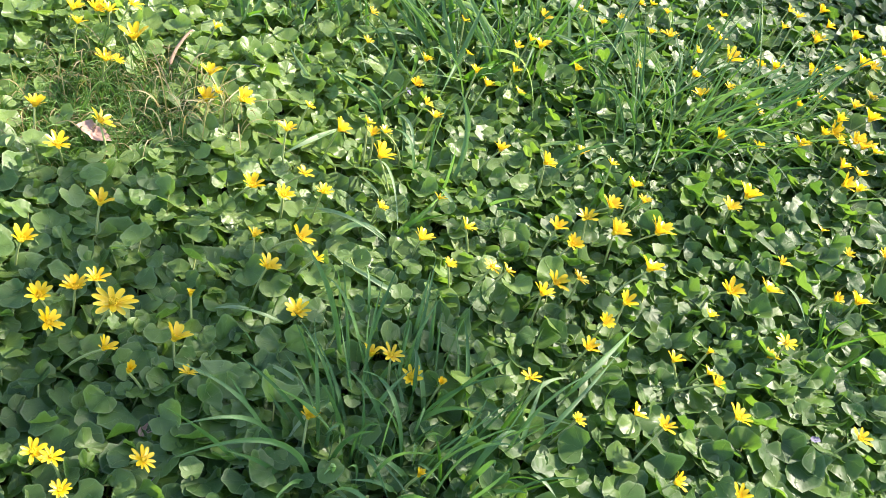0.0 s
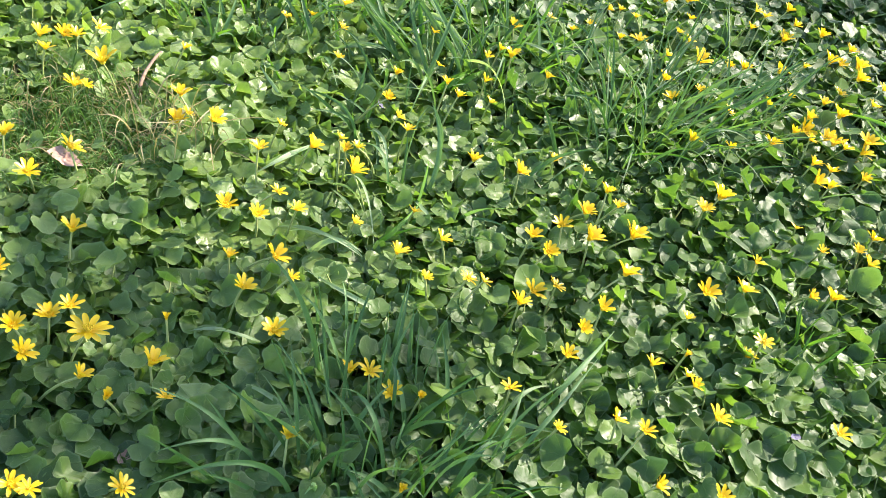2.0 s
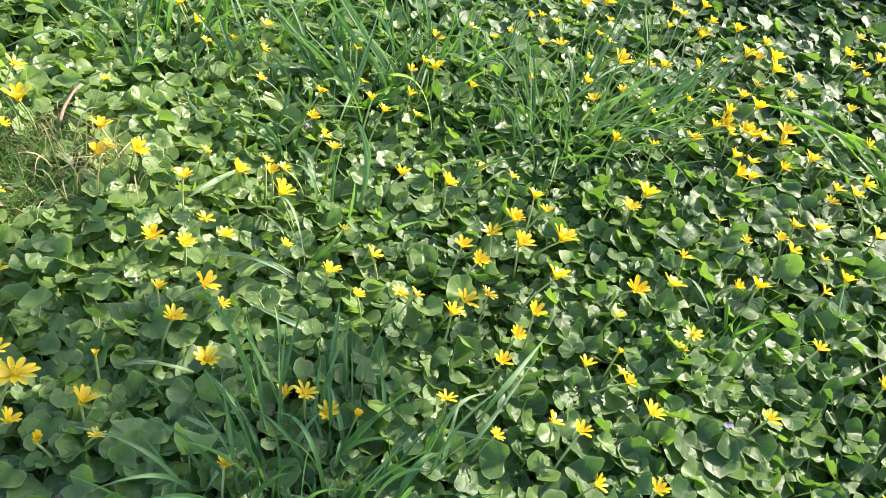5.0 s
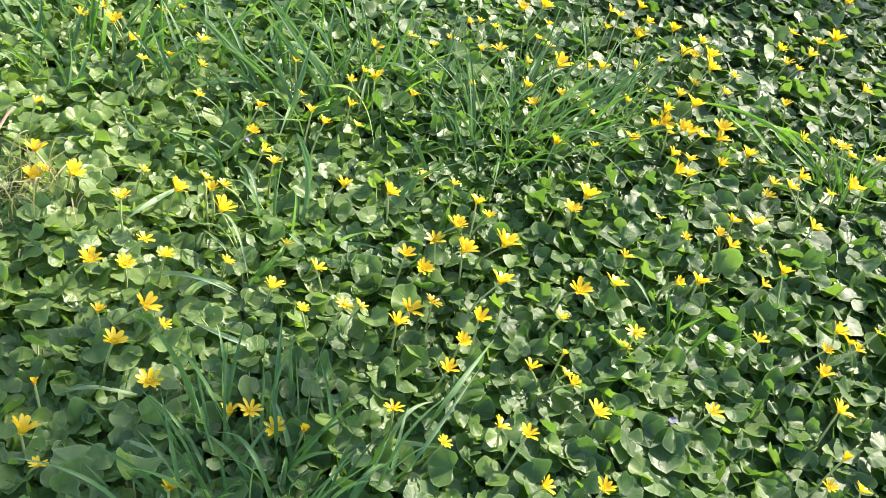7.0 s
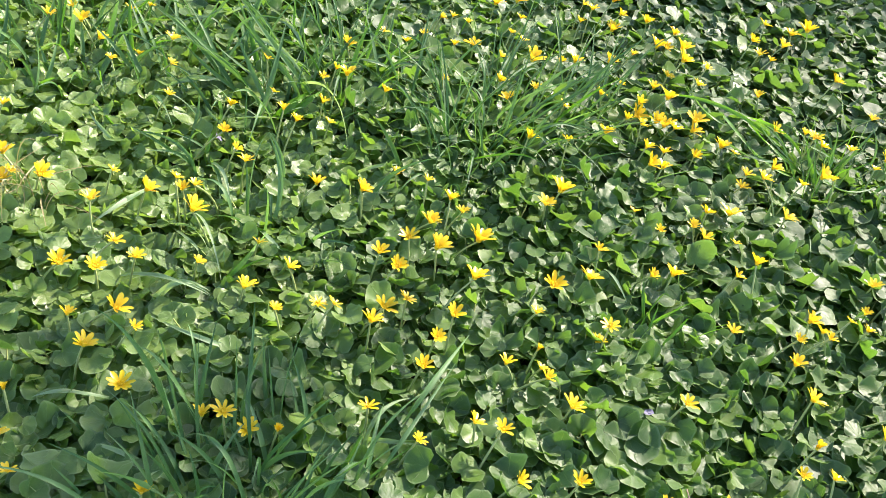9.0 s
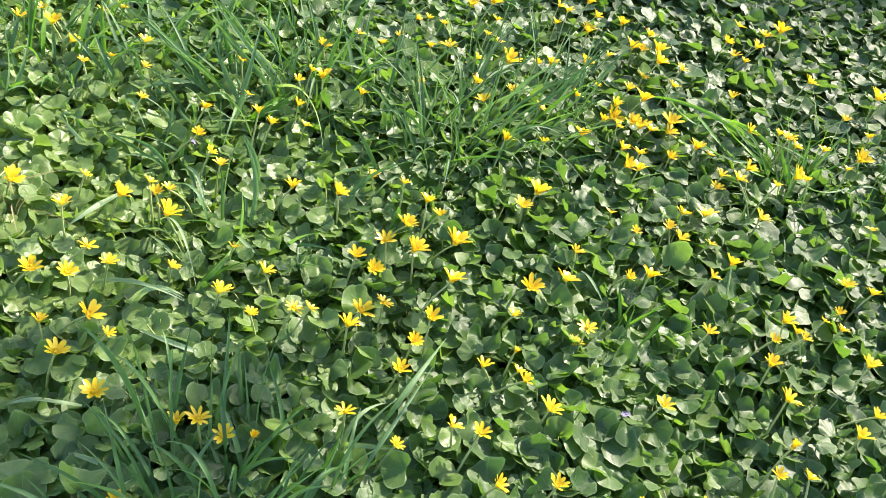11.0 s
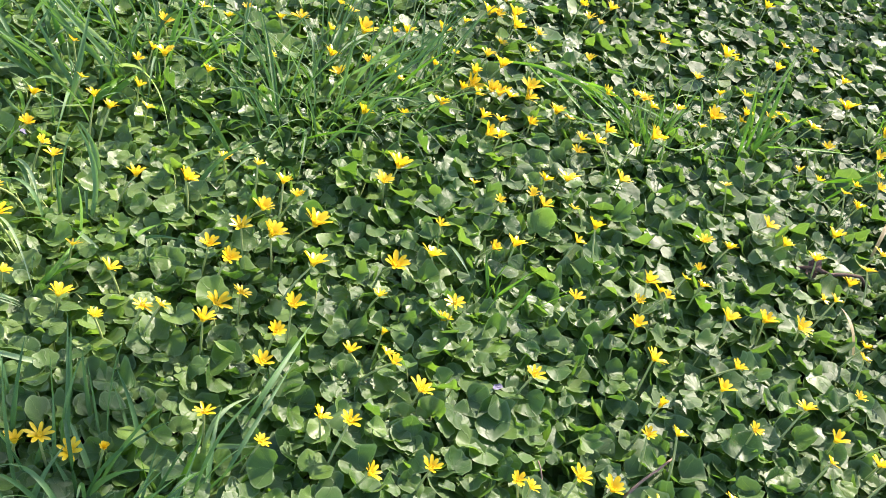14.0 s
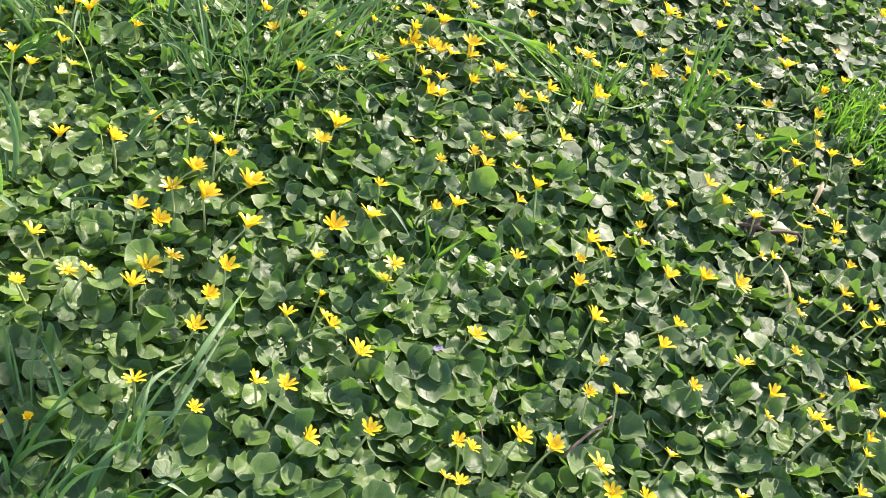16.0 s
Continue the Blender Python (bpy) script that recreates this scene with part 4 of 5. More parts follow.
fill_tuft(tuft, 50, 0.034, 0.195, 0.0058, (-0.06, 0.10), GRASS_DEEP, 61, (-0.055, -0.05), 0.46)
fill_tuft(tuft, 14, 0.034, 0.185, 0.0056, (0.10, 0.10), GRASS_DEEP, 74, (0.05, -0.07), 0.55)
fill_tuft(tuft, 22, 0.040, 0.200, 0.0048, (0.02, 0.06), GRASS_DEEP, 84, (0.0, 0.0), 0.34)
fill_tuft(tuft, 14, 0.035, 0.125, 0.0032, (0.35, 0.05), GRASS_BRIGHT, 62, (0.06, -0.08), 0.75)

tuft = grass_tuft(0.163, 1.119, "tall meadow grass tuft with pale arching blades")
blade(tuft, (0.122, 1.294, 0.045), (0.074, 1.223, 0.096), (0.021, 1.222, 0.078), 0.0089, GRASS_SHEEN)
blade(tuft, (0.039, 1.216, 0.045), (0.029, 1.243, 0.089), (0.017, 1.276, 0.124), 0.0063, GRASS_BRIGHT)
blade(tuft, (0.129, 1.379, 0.045), (0.188, 1.302, 0.120), (0.249, 1.221, 0.087), 0.0083, GRASS_SHEEN)
blade(tuft, (0.176, 1.278, 0.045), (0.165, 1.303, 0.093), (0.152, 1.343, 0.131), 0.0094, GRASS_BRIGHT)
blade(tuft, (0.243, 1.257, 0.045), (0.190, 1.265, 0.111), (0.142, 1.281, 0.162), 0.0064, GRASS)
blade(tuft, (0.278, 1.277, 0.045), (0.210, 1.295, 0.107), (0.170, 1.285, 0.157), 0.0065, GRASS)
blade(tuft, (0.176, 1.227, 0.045), (0.109, 1.201, 0.111), (0.056, 1.211, 0.164), 0.0061, GRASS)
blade(tuft, (0.166, 1.274, 0.045), (0.098, 1.282, 0.102), (0.064, 1.263, 0.146), 0.0064, GRASS)
blade(tuft, (0.205, 1.253, 0.045), (0.146, 1.247, 0.101), (0.101, 1.243, 0.145), 0.0073, GRASS)
blade(tuft, (0.077, 1.245, 0.045), (0.094, 1.143, 0.084), (0.117, 1.129, 0.073), 0.0043, GRASS_SHEEN)
blade(tuft, (-0.027, 1.102, 0.045), (-0.054, 1.088, 0.090), (-0.084, 1.161, 0.075), 0.0049, GRASS_SHEEN)
blade(tuft, (-0.024, 1.118, 0.045), (-0.051, 1.130, 0.082), (-0.075, 1.138, 0.111), 0.0068, GRASS_BRIGHT)
blade(tuft, (0.188, 1.186, 0.045), (0.213, 1.164, 0.091), (0.259, 1.236, 0.075), 0.0141, GRASS_BRIGHT)
blade(tuft, (0.205, 1.196, 0.045), (0.241, 1.182, 0.088), (0.269, 1.234, 0.074), 0.0089, GRASS_BRIGHT)
blade(tuft, (0.224, 1.285, 0.045), (0.273, 1.170, 0.118), (0.292, 1.062, 0.086), 0.0061, GRASS_SHEEN)
blade(tuft, (0.180, 0.971, 0.045), (0.192, 1.003, 0.095), (0.172, 1.038, 0.134), 0.0072, GRASS)
blade(tuft, (0.016, 1.020, 0.045), (-0.014, 0.930, 0.094), (-0.057, 0.901, 0.077), 0.0083, GRASS_SHEEN)
blade(tuft, (0.082, 1.091, 0.045), (0.084, 1.111, 0.063), (0.075, 1.115, 0.077), 0.0103, GRASS)
blade(tuft, (0.077, 1.034, 0.045), (0.070, 1.046, 0.066), (0.063, 1.063, 0.083), 0.0066, GRASS_BRIGHT)
blade(tuft, (0.084, 1.057, 0.045), (0.088, 1.074, 0.070), (0.096, 1.092, 0.089), 0.0067, GRASS_BRIGHT)
blade(tuft, (0.083, 1.077, 0.045), (0.109, 0.996, 0.092), (0.118, 0.937, 0.076), 0.0048, GRASS_SHEEN)
blade(tuft, (0.223, 1.194, 0.045), (0.158, 1.124, 0.096), (0.117, 1.143, 0.077), 0.0051, GRASS_SHEEN)
blade(tuft, (-0.088, 1.266, 0.045), (-0.073, 1.275, 0.069), (-0.056, 1.285, 0.088), 0.0092, GRASS)
blade(tuft, (-0.157, 1.241, 0.045), (-0.139, 1.237, 0.072), (-0.118, 1.261, 0.093), 0.0054, GRASS)
blade(tuft, (-0.027, 0.836, 0.045), (0.030, 0.782, 0.104), (0.092, 0.769, 0.080), 0.0055, GRASS_SHEEN)
blade(tuft, (0.028, 0.786, 0.045), (0.056, 0.782, 0.090), (0.093, 0.775, 0.075), 0.0055, GRASS_SHEEN)
blade(tuft, (0.100, 0.819, 0.045), (0.129, 0.808, 0.093), (0.167, 0.890, 0.076), 0.0064, GRASS_BRIGHT)
blade(tuft, (0.107, 0.824, 0.045), (0.136, 0.809, 0.091), (0.184, 0.847, 0.075), 0.0057, GRASS_BRIGHT)
blade(tuft, (0.152, 0.939, 0.045), (0.166, 0.871, 0.083), (0.187, 0.851, 0.072), 0.0060, GRASS_SHEEN)
blade(tuft, (0.038, 0.934, 0.045), (0.070, 0.884, 0.088), (0.091, 0.852, 0.074), 0.0044, GRASS_SHEEN)
blade(tuft, (0.292, 1.041, 0.045), (0.324, 1.012, 0.092), (0.375, 1.039, 0.076), 0.0049, GRASS_SHEEN)
blade(tuft, (0.056, 1.098, 0.045), (0.073, 1.137, 0.084), (0.076, 1.153, 0.115), 0.0052, GRASS)
blade(tuft, (0.420, 1.220, 0.045), (0.437, 1.277, 0.129), (0.458, 1.346, 0.195), 0.0065, GRASS)
blade(tuft, (0.475, 1.139, 0.045), (0.459, 1.191, 0.109), (0.443, 1.228, 0.159), 0.0073, GRASS)
blade(tuft, (0.491, 1.170, 0.045), (0.594, 1.235, 0.124), (0.692, 1.331, 0.089), 0.0076, GRASS_SHEEN)
blade(tuft, (0.742, 1.424, 0.045), (0.749, 1.450, 0.092), (0.739, 1.491, 0.129), 0.0087, GRASS)
blade(tuft, (0.508, 1.078, 0.045), (0.588, 1.097, 0.150), (0.737, 1.134, 0.220), 0.0070, GRASS)
blade(tuft, (0.376, 1.270, 0.045), (0.363, 1.304, 0.111), (0.345, 1.359, 0.163), 0.0085, GRASS)
blade(tuft, (0.318, 1.254, 0.045), (0.329, 1.294, 0.107), (0.361, 1.338, 0.155), 0.0074, GRASS_BRIGHT)
blade(tuft, (0.424, 1.323, 0.045), (0.365, 1.283, 0.103), (0.307, 1.327, 0.080), 0.0075, GRASS_SHEEN)
blade(tuft, (0.572, 1.217, 0.045), (0.579, 1.237, 0.123), (0.637, 1.319, 0.184), 0.0076, GRASS)
blade(tuft, (0.464, 1.270, 0.045), (0.509, 1.289, 0.112), (0.562, 1.293, 0.165), 0.0077, GRASS)
blade(tuft, (-0.065, 0.944, 0.045), (-0.018, 0.932, 0.091), (0.008, 0.976, 0.075), 0.0075, GRASS_SHEEN)
blade(tuft, (0.107, 0.973, 0.045), (0.103, 1.013, 0.074), (0.087, 1.003, 0.096), 0.0057, GRASS)
blade(tuft, (0.168, 0.914, 0.045), (0.186, 0.952, 0.106), (0.170, 1.003, 0.154), 0.0070, GRASS)
blade(tuft, (0.039, 0.935, 0.045), (0.070, 0.862, 0.082), (0.078, 0.851, 0.072), 0.0044, GRASS_SHEEN)
blade(tuft, (0.053, 0.947, 0.045), (0.084, 0.884, 0.101), (0.106, 0.792, 0.079), 0.0044, GRASS_SHEEN)
blade(tuft, (-0.019, 0.826, 0.045), (0.025, 0.797, 0.090), (0.058, 0.797, 0.075), 0.0055, GRASS_SHEEN)
blade(tuft, (0.017, 0.782, 0.045), (0.052, 0.780, 0.092), (0.092, 0.781, 0.076), 0.0062, GRASS_SHEEN)
blade(tuft, (0.128, 0.837, 0.045), (0.157, 0.851, 0.073), (0.177, 0.839, 0.094), 0.0067, GRASS_BRIGHT)
blade(tuft, (0.182, 0.886, 0.045), (0.166, 0.894, 0.064), (0.151, 0.895, 0.078), 0.0069, GRASS_BRIGHT)
blade(tuft, (0.160, 1.152, 0.045), (0.183, 1.179, 0.123), (0.210, 1.264, 0.185), 0.0079, GRASS)
blade(tuft, (0.196, 1.170, 0.045), (0.159, 1.205, 0.115), (0.131, 1.244, 0.170), 0.0071, GRASS)
blade(tuft, (0.017, 1.283, 0.045), (0.072, 1.226, 0.096), (0.116, 1.243, 0.078), 0.0080, GRASS_SHEEN)
blade(tuft, (0.144, 1.213, 0.045), (0.107, 1.232, 0.115), (0.055, 1.251, 0.170), 0.0071, GRASS)
blade(tuft, (0.243, 1.189, 0.045), (0.212, 1.212, 0.114), (0.157, 1.234, 0.168), 0.0072, GRASS)
blade(tuft, (0.136, 1.295, 0.045), (0.154, 1.348, 0.113), (0.181, 1.389, 0.166), 0.0095, GRASS)
blade(tuft, (-0.017, 1.263, 0.045), (-0.041, 1.270, 0.102), (-0.086, 1.290, 0.147), 0.0071, GRASS)
blade(tuft, (-0.093, 1.240, 0.045), (-0.066, 1.252, 0.091), (-0.046, 1.295, 0.128), 0.0089, GRASS)
fill_tuft(tuft, 60, 0.075, 0.170, 0.0048, (0.0, 0.1), GRASS, 63, (0.14, 0.20), 0.55)
fill_tuft(tuft, 34, 0.085, 0.16, 0.0044, (-0.1, 0.1), GRASS_BRIGHT, 64, (0.12, 0.18), 0.55)
fill_tuft(tuft, 24, 0.07, 0.13, 0.0046, (-0.1, 0.2), GRASS, 75, (0.02, 0.02), 0.6)
fill_tuft(tuft, 12, 0.06, 0.14, 0.0054, (0.0, 0.1), GRASS_DEEP, 85, (-0.02, -0.20), 0.6)

tuft = grass_tuft(0.025, 1.301, "upright tuft of meadow grass with fresh green blades")
blade(tuft, (-0.167, 1.222, 0.045), (-0.142, 1.230, 0.092), (-0.132, 1.285, 0.128), 0.0060, GRASS)
blade(tuft, (-0.178, 1.214, 0.045), (-0.154, 1.211, 0.103), (-0.167, 1.297, 0.148), 0.0068, GRASS)
blade(tuft, (-0.193, 1.205, 0.045), (-0.158, 1.214, 0.076), (-0.130, 1.201, 0.101), 0.0077, GRASS_BRIGHT)
blade(tuft, (-0.124, 1.322, 0.045), (-0.120, 1.336, 0.100), (-0.114, 1.406, 0.143), 0.0091, GRASS_BRIGHT)
blade(tuft, (-0.105, 1.290, 0.045), (-0.106, 1.330, 0.083), (-0.107, 1.348, 0.114), 0.0064, GRASS)
blade(tuft, (-0.101, 1.261, 0.045), (-0.078, 1.270, 0.075), (-0.054, 1.278, 0.099), 0.0125, GRASS)
blade(tuft, (-0.088, 1.308, 0.045), (-0.063, 1.331, 0.106), (-0.047, 1.393, 0.154), 0.0109, GRASS_BRIGHT)
blade(tuft, (0.019, 1.283, 0.045), (-0.005, 1.298, 0.108), (-0.031, 1.350, 0.158), 0.0091, GRASS)
blade(tuft, (0.040, 1.354, 0.045), (0.041, 1.367, 0.102), (0.031, 1.438, 0.147), 0.0076, GRASS)
blade(tuft, (0.119, 1.273, 0.045), (0.074, 1.279, 0.124), (0.008, 1.283, 0.186), 0.0072, GRASS)
blade(tuft, (0.164, 1.243, 0.045), (0.118, 1.225, 0.118), (0.043, 1.222, 0.175), 0.0062, GRASS)
blade(tuft, (0.156, 1.292, 0.045), (0.151, 1.320, 0.094), (0.142, 1.363, 0.132), 0.0095, GRASS)
blade(tuft, (0.245, 1.334, 0.045), (0.184, 1.342, 0.114), (0.141, 1.351, 0.169), 0.0086, GRASS)
blade(tuft, (0.091, 1.473, 0.045), (0.140, 1.441, 0.102), (0.203, 1.502, 0.080), 0.0100, GRASS_SHEEN)
blade(tuft, (-0.248, 1.329, 0.045), (-0.221, 1.336, 0.093), (-0.220, 1.394, 0.131), 0.0063, GRASS)
blade(tuft, (-0.258, 1.416, 0.045), (-0.250, 1.427, 0.081), (-0.261, 1.468, 0.110), 0.0075, GRASS)
blade(tuft, (-0.175, 1.318, 0.045), (-0.164, 1.343, 0.093), (-0.148, 1.387, 0.130), 0.0064, GRASS)
blade(tuft, (-0.149, 1.239, 0.045), (-0.152, 1.265, 0.079), (-0.163, 1.285, 0.107), 0.0062, GRASS)
blade(tuft, (0.227, 1.370, 0.045), (0.245, 1.385, 0.093), (0.257, 1.438, 0.131), 0.0079, GRASS)
blade(tuft, (0.024, 1.256, 0.045), (0.007, 1.283, 0.119), (-0.031, 1.329, 0.176), 0.0085, GRASS)
blade(tuft, (0.008, 1.241, 0.045), (-0.017, 1.244, 0.104), (-0.044, 1.293, 0.150), 0.0075, GRASS)
blade(tuft, (-0.026, 1.304, 0.045), (-0.032, 1.337, 0.105), (-0.033, 1.392, 0.152), 0.0079, GRASS_BRIGHT)
blade(tuft, (0.190, 1.223, 0.045), (0.095, 1.232, 0.141), (0.041, 1.194, 0.217), 0.0067, GRASS)
blade(tuft, (0.263, 1.254, 0.045), (0.200, 1.234, 0.141), (0.132, 1.280, 0.217), 0.0077, GRASS)
blade(tuft, (0.128, 1.390, 0.045), (0.179, 1.303, 0.111), (0.256, 1.278, 0.083), 0.0081, GRASS_SHEEN)
blade(tuft, (0.008, 1.264, 0.045), (0.068, 1.222, 0.096), (0.104, 1.246, 0.077), 0.0085, GRASS_SHEEN)
blade(tuft, (0.152, 1.321, 0.045), (0.148, 1.360, 0.085), (0.139, 1.377, 0.116), 0.0084, GRASS)
blade(tuft, (0.170, 1.338, 0.045), (0.166, 1.356, 0.077), (0.164, 1.385, 0.102), 0.0075, GRASS)
blade(tuft, (0.189, 1.506, 0.045), (0.228, 1.379, 0.107), (0.251, 1.281, 0.082), 0.0066, GRASS_SHEEN)
blade(tuft, (0.114, 1.240, 0.045), (0.102, 1.252, 0.119), (0.059, 1.316, 0.177), 0.0077, GRASS)
blade(tuft, (0.090, 1.256, 0.045), (0.127, 1.274, 0.116), (0.181, 1.317, 0.171), 0.0070, GRASS)
blade(tuft, (0.048, 1.304, 0.045), (0.074, 1.321, 0.107), (0.111, 1.377, 0.156), 0.0080, GRASS_BRIGHT)
blade(tuft, (0.203, 1.287, 0.045), (0.178, 1.285, 0.120), (0.111, 1.316, 0.179), 0.0071, GRASS)
fill_tuft(tuft, 60, 0.075, 0.180, 0.0058, (0.0, 0.1), GRASS, 65, (-0.16, 0.05), 0.5)
fill_tuft(tuft, 34, 0.085, 0.18, 0.0046, (0.0, 0.1), GRASS_BRIGHT, 66, (-0.12, 0.10), 0.5)
fill_tuft(tuft, 30, 0.09, 0.17, 0.0048, (-0.1, 0.1), GRASS, 76, (0.10, 0.06), 0.5)

tuft = grass_tuft(0.594, 1.197, "spreading tuft of narrow green grass leaning sideways")
blade(tuft, (0.464, 1.113, 0.045), (0.459, 1.119, 0.106), (0.507, 1.187, 0.154), 0.0052, GRASS)
blade(tuft, (0.468, 1.121, 0.045), (0.504, 1.109, 0.150), (0.615, 1.144, 0.220), 0.0077, GRASS)
blade(tuft, (0.472, 1.115, 0.045), (0.505, 1.138, 0.114), (0.556, 1.138, 0.167), 0.0062, GRASS)
blade(tuft, (0.493, 1.196, 0.045), (0.488, 1.249, 0.109), (0.427, 1.247, 0.160), 0.0065, GRASS)
blade(tuft, (0.469, 1.129, 0.045), (0.488, 1.189, 0.106), (0.493, 1.217, 0.153), 0.0054, GRASS)
blade(tuft, (0.421, 1.214, 0.045), (0.421, 1.227, 0.120), (0.460, 1.317, 0.180), 0.0064, GRASS)
blade(tuft, (0.416, 1.253, 0.045), (0.410, 1.295, 0.095), (0.400, 1.326, 0.135), 0.0076, GRASS)
blade(tuft, (0.387, 1.330, 0.045), (0.396, 1.353, 0.090), (0.409, 1.393, 0.125), 0.0078, GRASS_BRIGHT)
blade(tuft, (0.377, 1.327, 0.045), (0.424, 1.340, 0.093), (0.443, 1.337, 0.130), 0.0088, GRASS)
blade(tuft, (0.524, 1.144, 0.045), (0.592, 1.100, 0.150), (0.695, 1.135, 0.220), 0.0060, GRASS)
blade(tuft, (0.552, 1.137, 0.045), (0.620, 1.101, 0.150), (0.751, 1.138, 0.220), 0.0069, GRASS)
blade(tuft, (0.677, 1.171, 0.045), (0.711, 1.177, 0.141), (0.780, 1.219, 0.216), 0.0063, GRASS)
blade(tuft, (0.690, 1.182, 0.045), (0.727, 1.158, 0.136), (0.794, 1.188, 0.207), 0.0063, GRASS)
blade(tuft, (0.721, 1.183, 0.045), (0.740, 1.206, 0.138), (0.801, 1.273, 0.211), 0.0055, GRASS)
blade(tuft, (0.708, 1.258, 0.045), (0.686, 1.268, 0.128), (0.687, 1.378, 0.194), 0.0057, GRASS)
blade(tuft, (0.767, 1.361, 0.045), (0.778, 1.378, 0.098), (0.816, 1.406, 0.140), 0.0051, GRASS)
blade(tuft, (0.763, 1.434, 0.045), (0.754, 1.461, 0.088), (0.733, 1.488, 0.122), 0.0074, GRASS_BRIGHT)
blade(tuft, (0.535, 1.154, 0.045), (0.532, 1.199, 0.086), (0.496, 1.194, 0.117), 0.0055, GRASS)
blade(tuft, (0.502, 1.160, 0.045), (0.499, 1.051, 0.093), (0.523, 1.016, 0.076), 0.0051, GRASS_SHEEN)
blade(tuft, (0.457, 1.076, 0.045), (0.528, 1.019, 0.115), (0.599, 1.032, 0.085), 0.0050, GRASS_BRIGHT)
blade(tuft, (0.846, 1.289, 0.045), (0.866, 1.219, 0.102), (0.945, 1.258, 0.080), 0.0067, GRASS_SHEEN)
blade(tuft, (0.786, 1.197, 0.045), (0.803, 1.147, 0.098), (0.890, 1.215, 0.078), 0.0073, GRASS_BRIGHT)
blade(tuft, (0.688, 1.174, 0.045), (0.695, 1.132, 0.109), (0.766, 1.138, 0.160), 0.0063, GRASS)
blade(tuft, (0.541, 1.134, 0.045), (0.586, 1.141, 0.101), (0.617, 1.117, 0.145), 0.0063, GRASS)
blade(tuft, (0.466, 1.106, 0.045), (0.449, 1.114, 0.119), (0.451, 1.215, 0.177), 0.0052, GRASS)
blade(tuft, (0.470, 1.114, 0.045), (0.479, 1.125, 0.128), (0.533, 1.216, 0.194), 0.0052, GRASS)
blade(tuft, (0.681, 1.187, 0.045), (0.670, 1.183, 0.127), (0.736, 1.289, 0.192), 0.0055, GRASS)
blade(tuft, (0.544, 1.149, 0.045), (0.557, 1.121, 0.137), (0.652, 1.093, 0.209), 0.0061, GRASS)
blade(tuft, (0.728, 1.166, 0.045), (0.764, 1.187, 0.132), (0.831, 1.235, 0.201), 0.0077, GRASS)
blade(tuft, (0.690, 1.163, 0.045), (0.733, 1.193, 0.138), (0.802, 1.225, 0.210), 0.0077, GRASS)
blade(tuft, (0.655, 1.186, 0.045), (0.717, 1.190, 0.150), (0.816, 1.229, 0.220), 0.0076, GRASS)
blade(tuft, (0.635, 1.152, 0.045), (0.672, 1.145, 0.121), (0.742, 1.145, 0.181), 0.0084, GRASS_BRIGHT)
blade(tuft, (0.714, 1.206, 0.045), (0.736, 1.251, 0.123), (0.750, 1.321, 0.184), 0.0069, GRASS)
blade(tuft, (0.753, 1.192, 0.045), (0.762, 1.235, 0.124), (0.798, 1.306, 0.185), 0.0079, GRASS)
blade(tuft, (0.591, 1.181, 0.045), (0.620, 1.181, 0.128), (0.704, 1.190, 0.193), 0.0094, GRASS)
blade(tuft, (0.737, 1.434, 0.045), (0.742, 1.466, 0.101), (0.751, 1.520, 0.146), 0.0077, GRASS)
fill_tuft(tuft, 74, 0.085, 0.180, 0.0052, (0.20, 0.25), GRASS, 67, (-0.04, -0.02), 0.62)
fill_tuft(tuft, 26, 0.10, 0.17, 0.0044, (0.3, 0.25), GRASS_BRIGHT, 68, (0, 0), 0.6)
fill_tuft(tuft, 44, 0.040, 0.200, 0.0062, (0.02, 0.20), GRASS, 86, (-0.10, -0.11), 0.42)

tuft = grass_tuft(0.642, 0.707, "small tuft of bright green young grass")
blade(tuft, (0.634, 0.693, 0.085), (0.655, 0.712, 0.109), (0.663, 0.711, 0.129), 0.0070, GRASS_BRIGHT)
blade(tuft, (0.658, 0.664, 0.085), (0.675, 0.671, 0.105), (0.684, 0.675, 0.120), 0.0062, GRASS_BRIGHT)
blade(tuft, (0.644, 0.702, 0.085), (0.642, 0.715, 0.104), (0.644, 0.733, 0.120), 0.0056, GRASS_BRIGHT)
blade(tuft, (0.646, 0.713, 0.085), (0.644, 0.728, 0.107), (0.649, 0.747, 0.124), 0.0035, GRASS_BRIGHT)
blade(tuft, (0.650, 0.696, 0.085), (0.659, 0.690, 0.107), (0.679, 0.689, 0.123), 0.0055, GRASS_BRIGHT)
blade(tuft, (0.621, 0.801, 0.085), (0.605, 0.742, 0.124), (0.613, 0.711, 0.113), 0.0056, GRASS_SHEEN)
blade(tuft, (0.640, 0.677, 0.085), (0.647, 0.691, 0.102), (0.653, 0.699, 0.115), 0.0042, GRASS_BRIGHT)
fill_tuft(tuft, 26, 0.022, 0.125, 0.0034, (0.3, 0.1), GRASS_BRIGHT, 69)

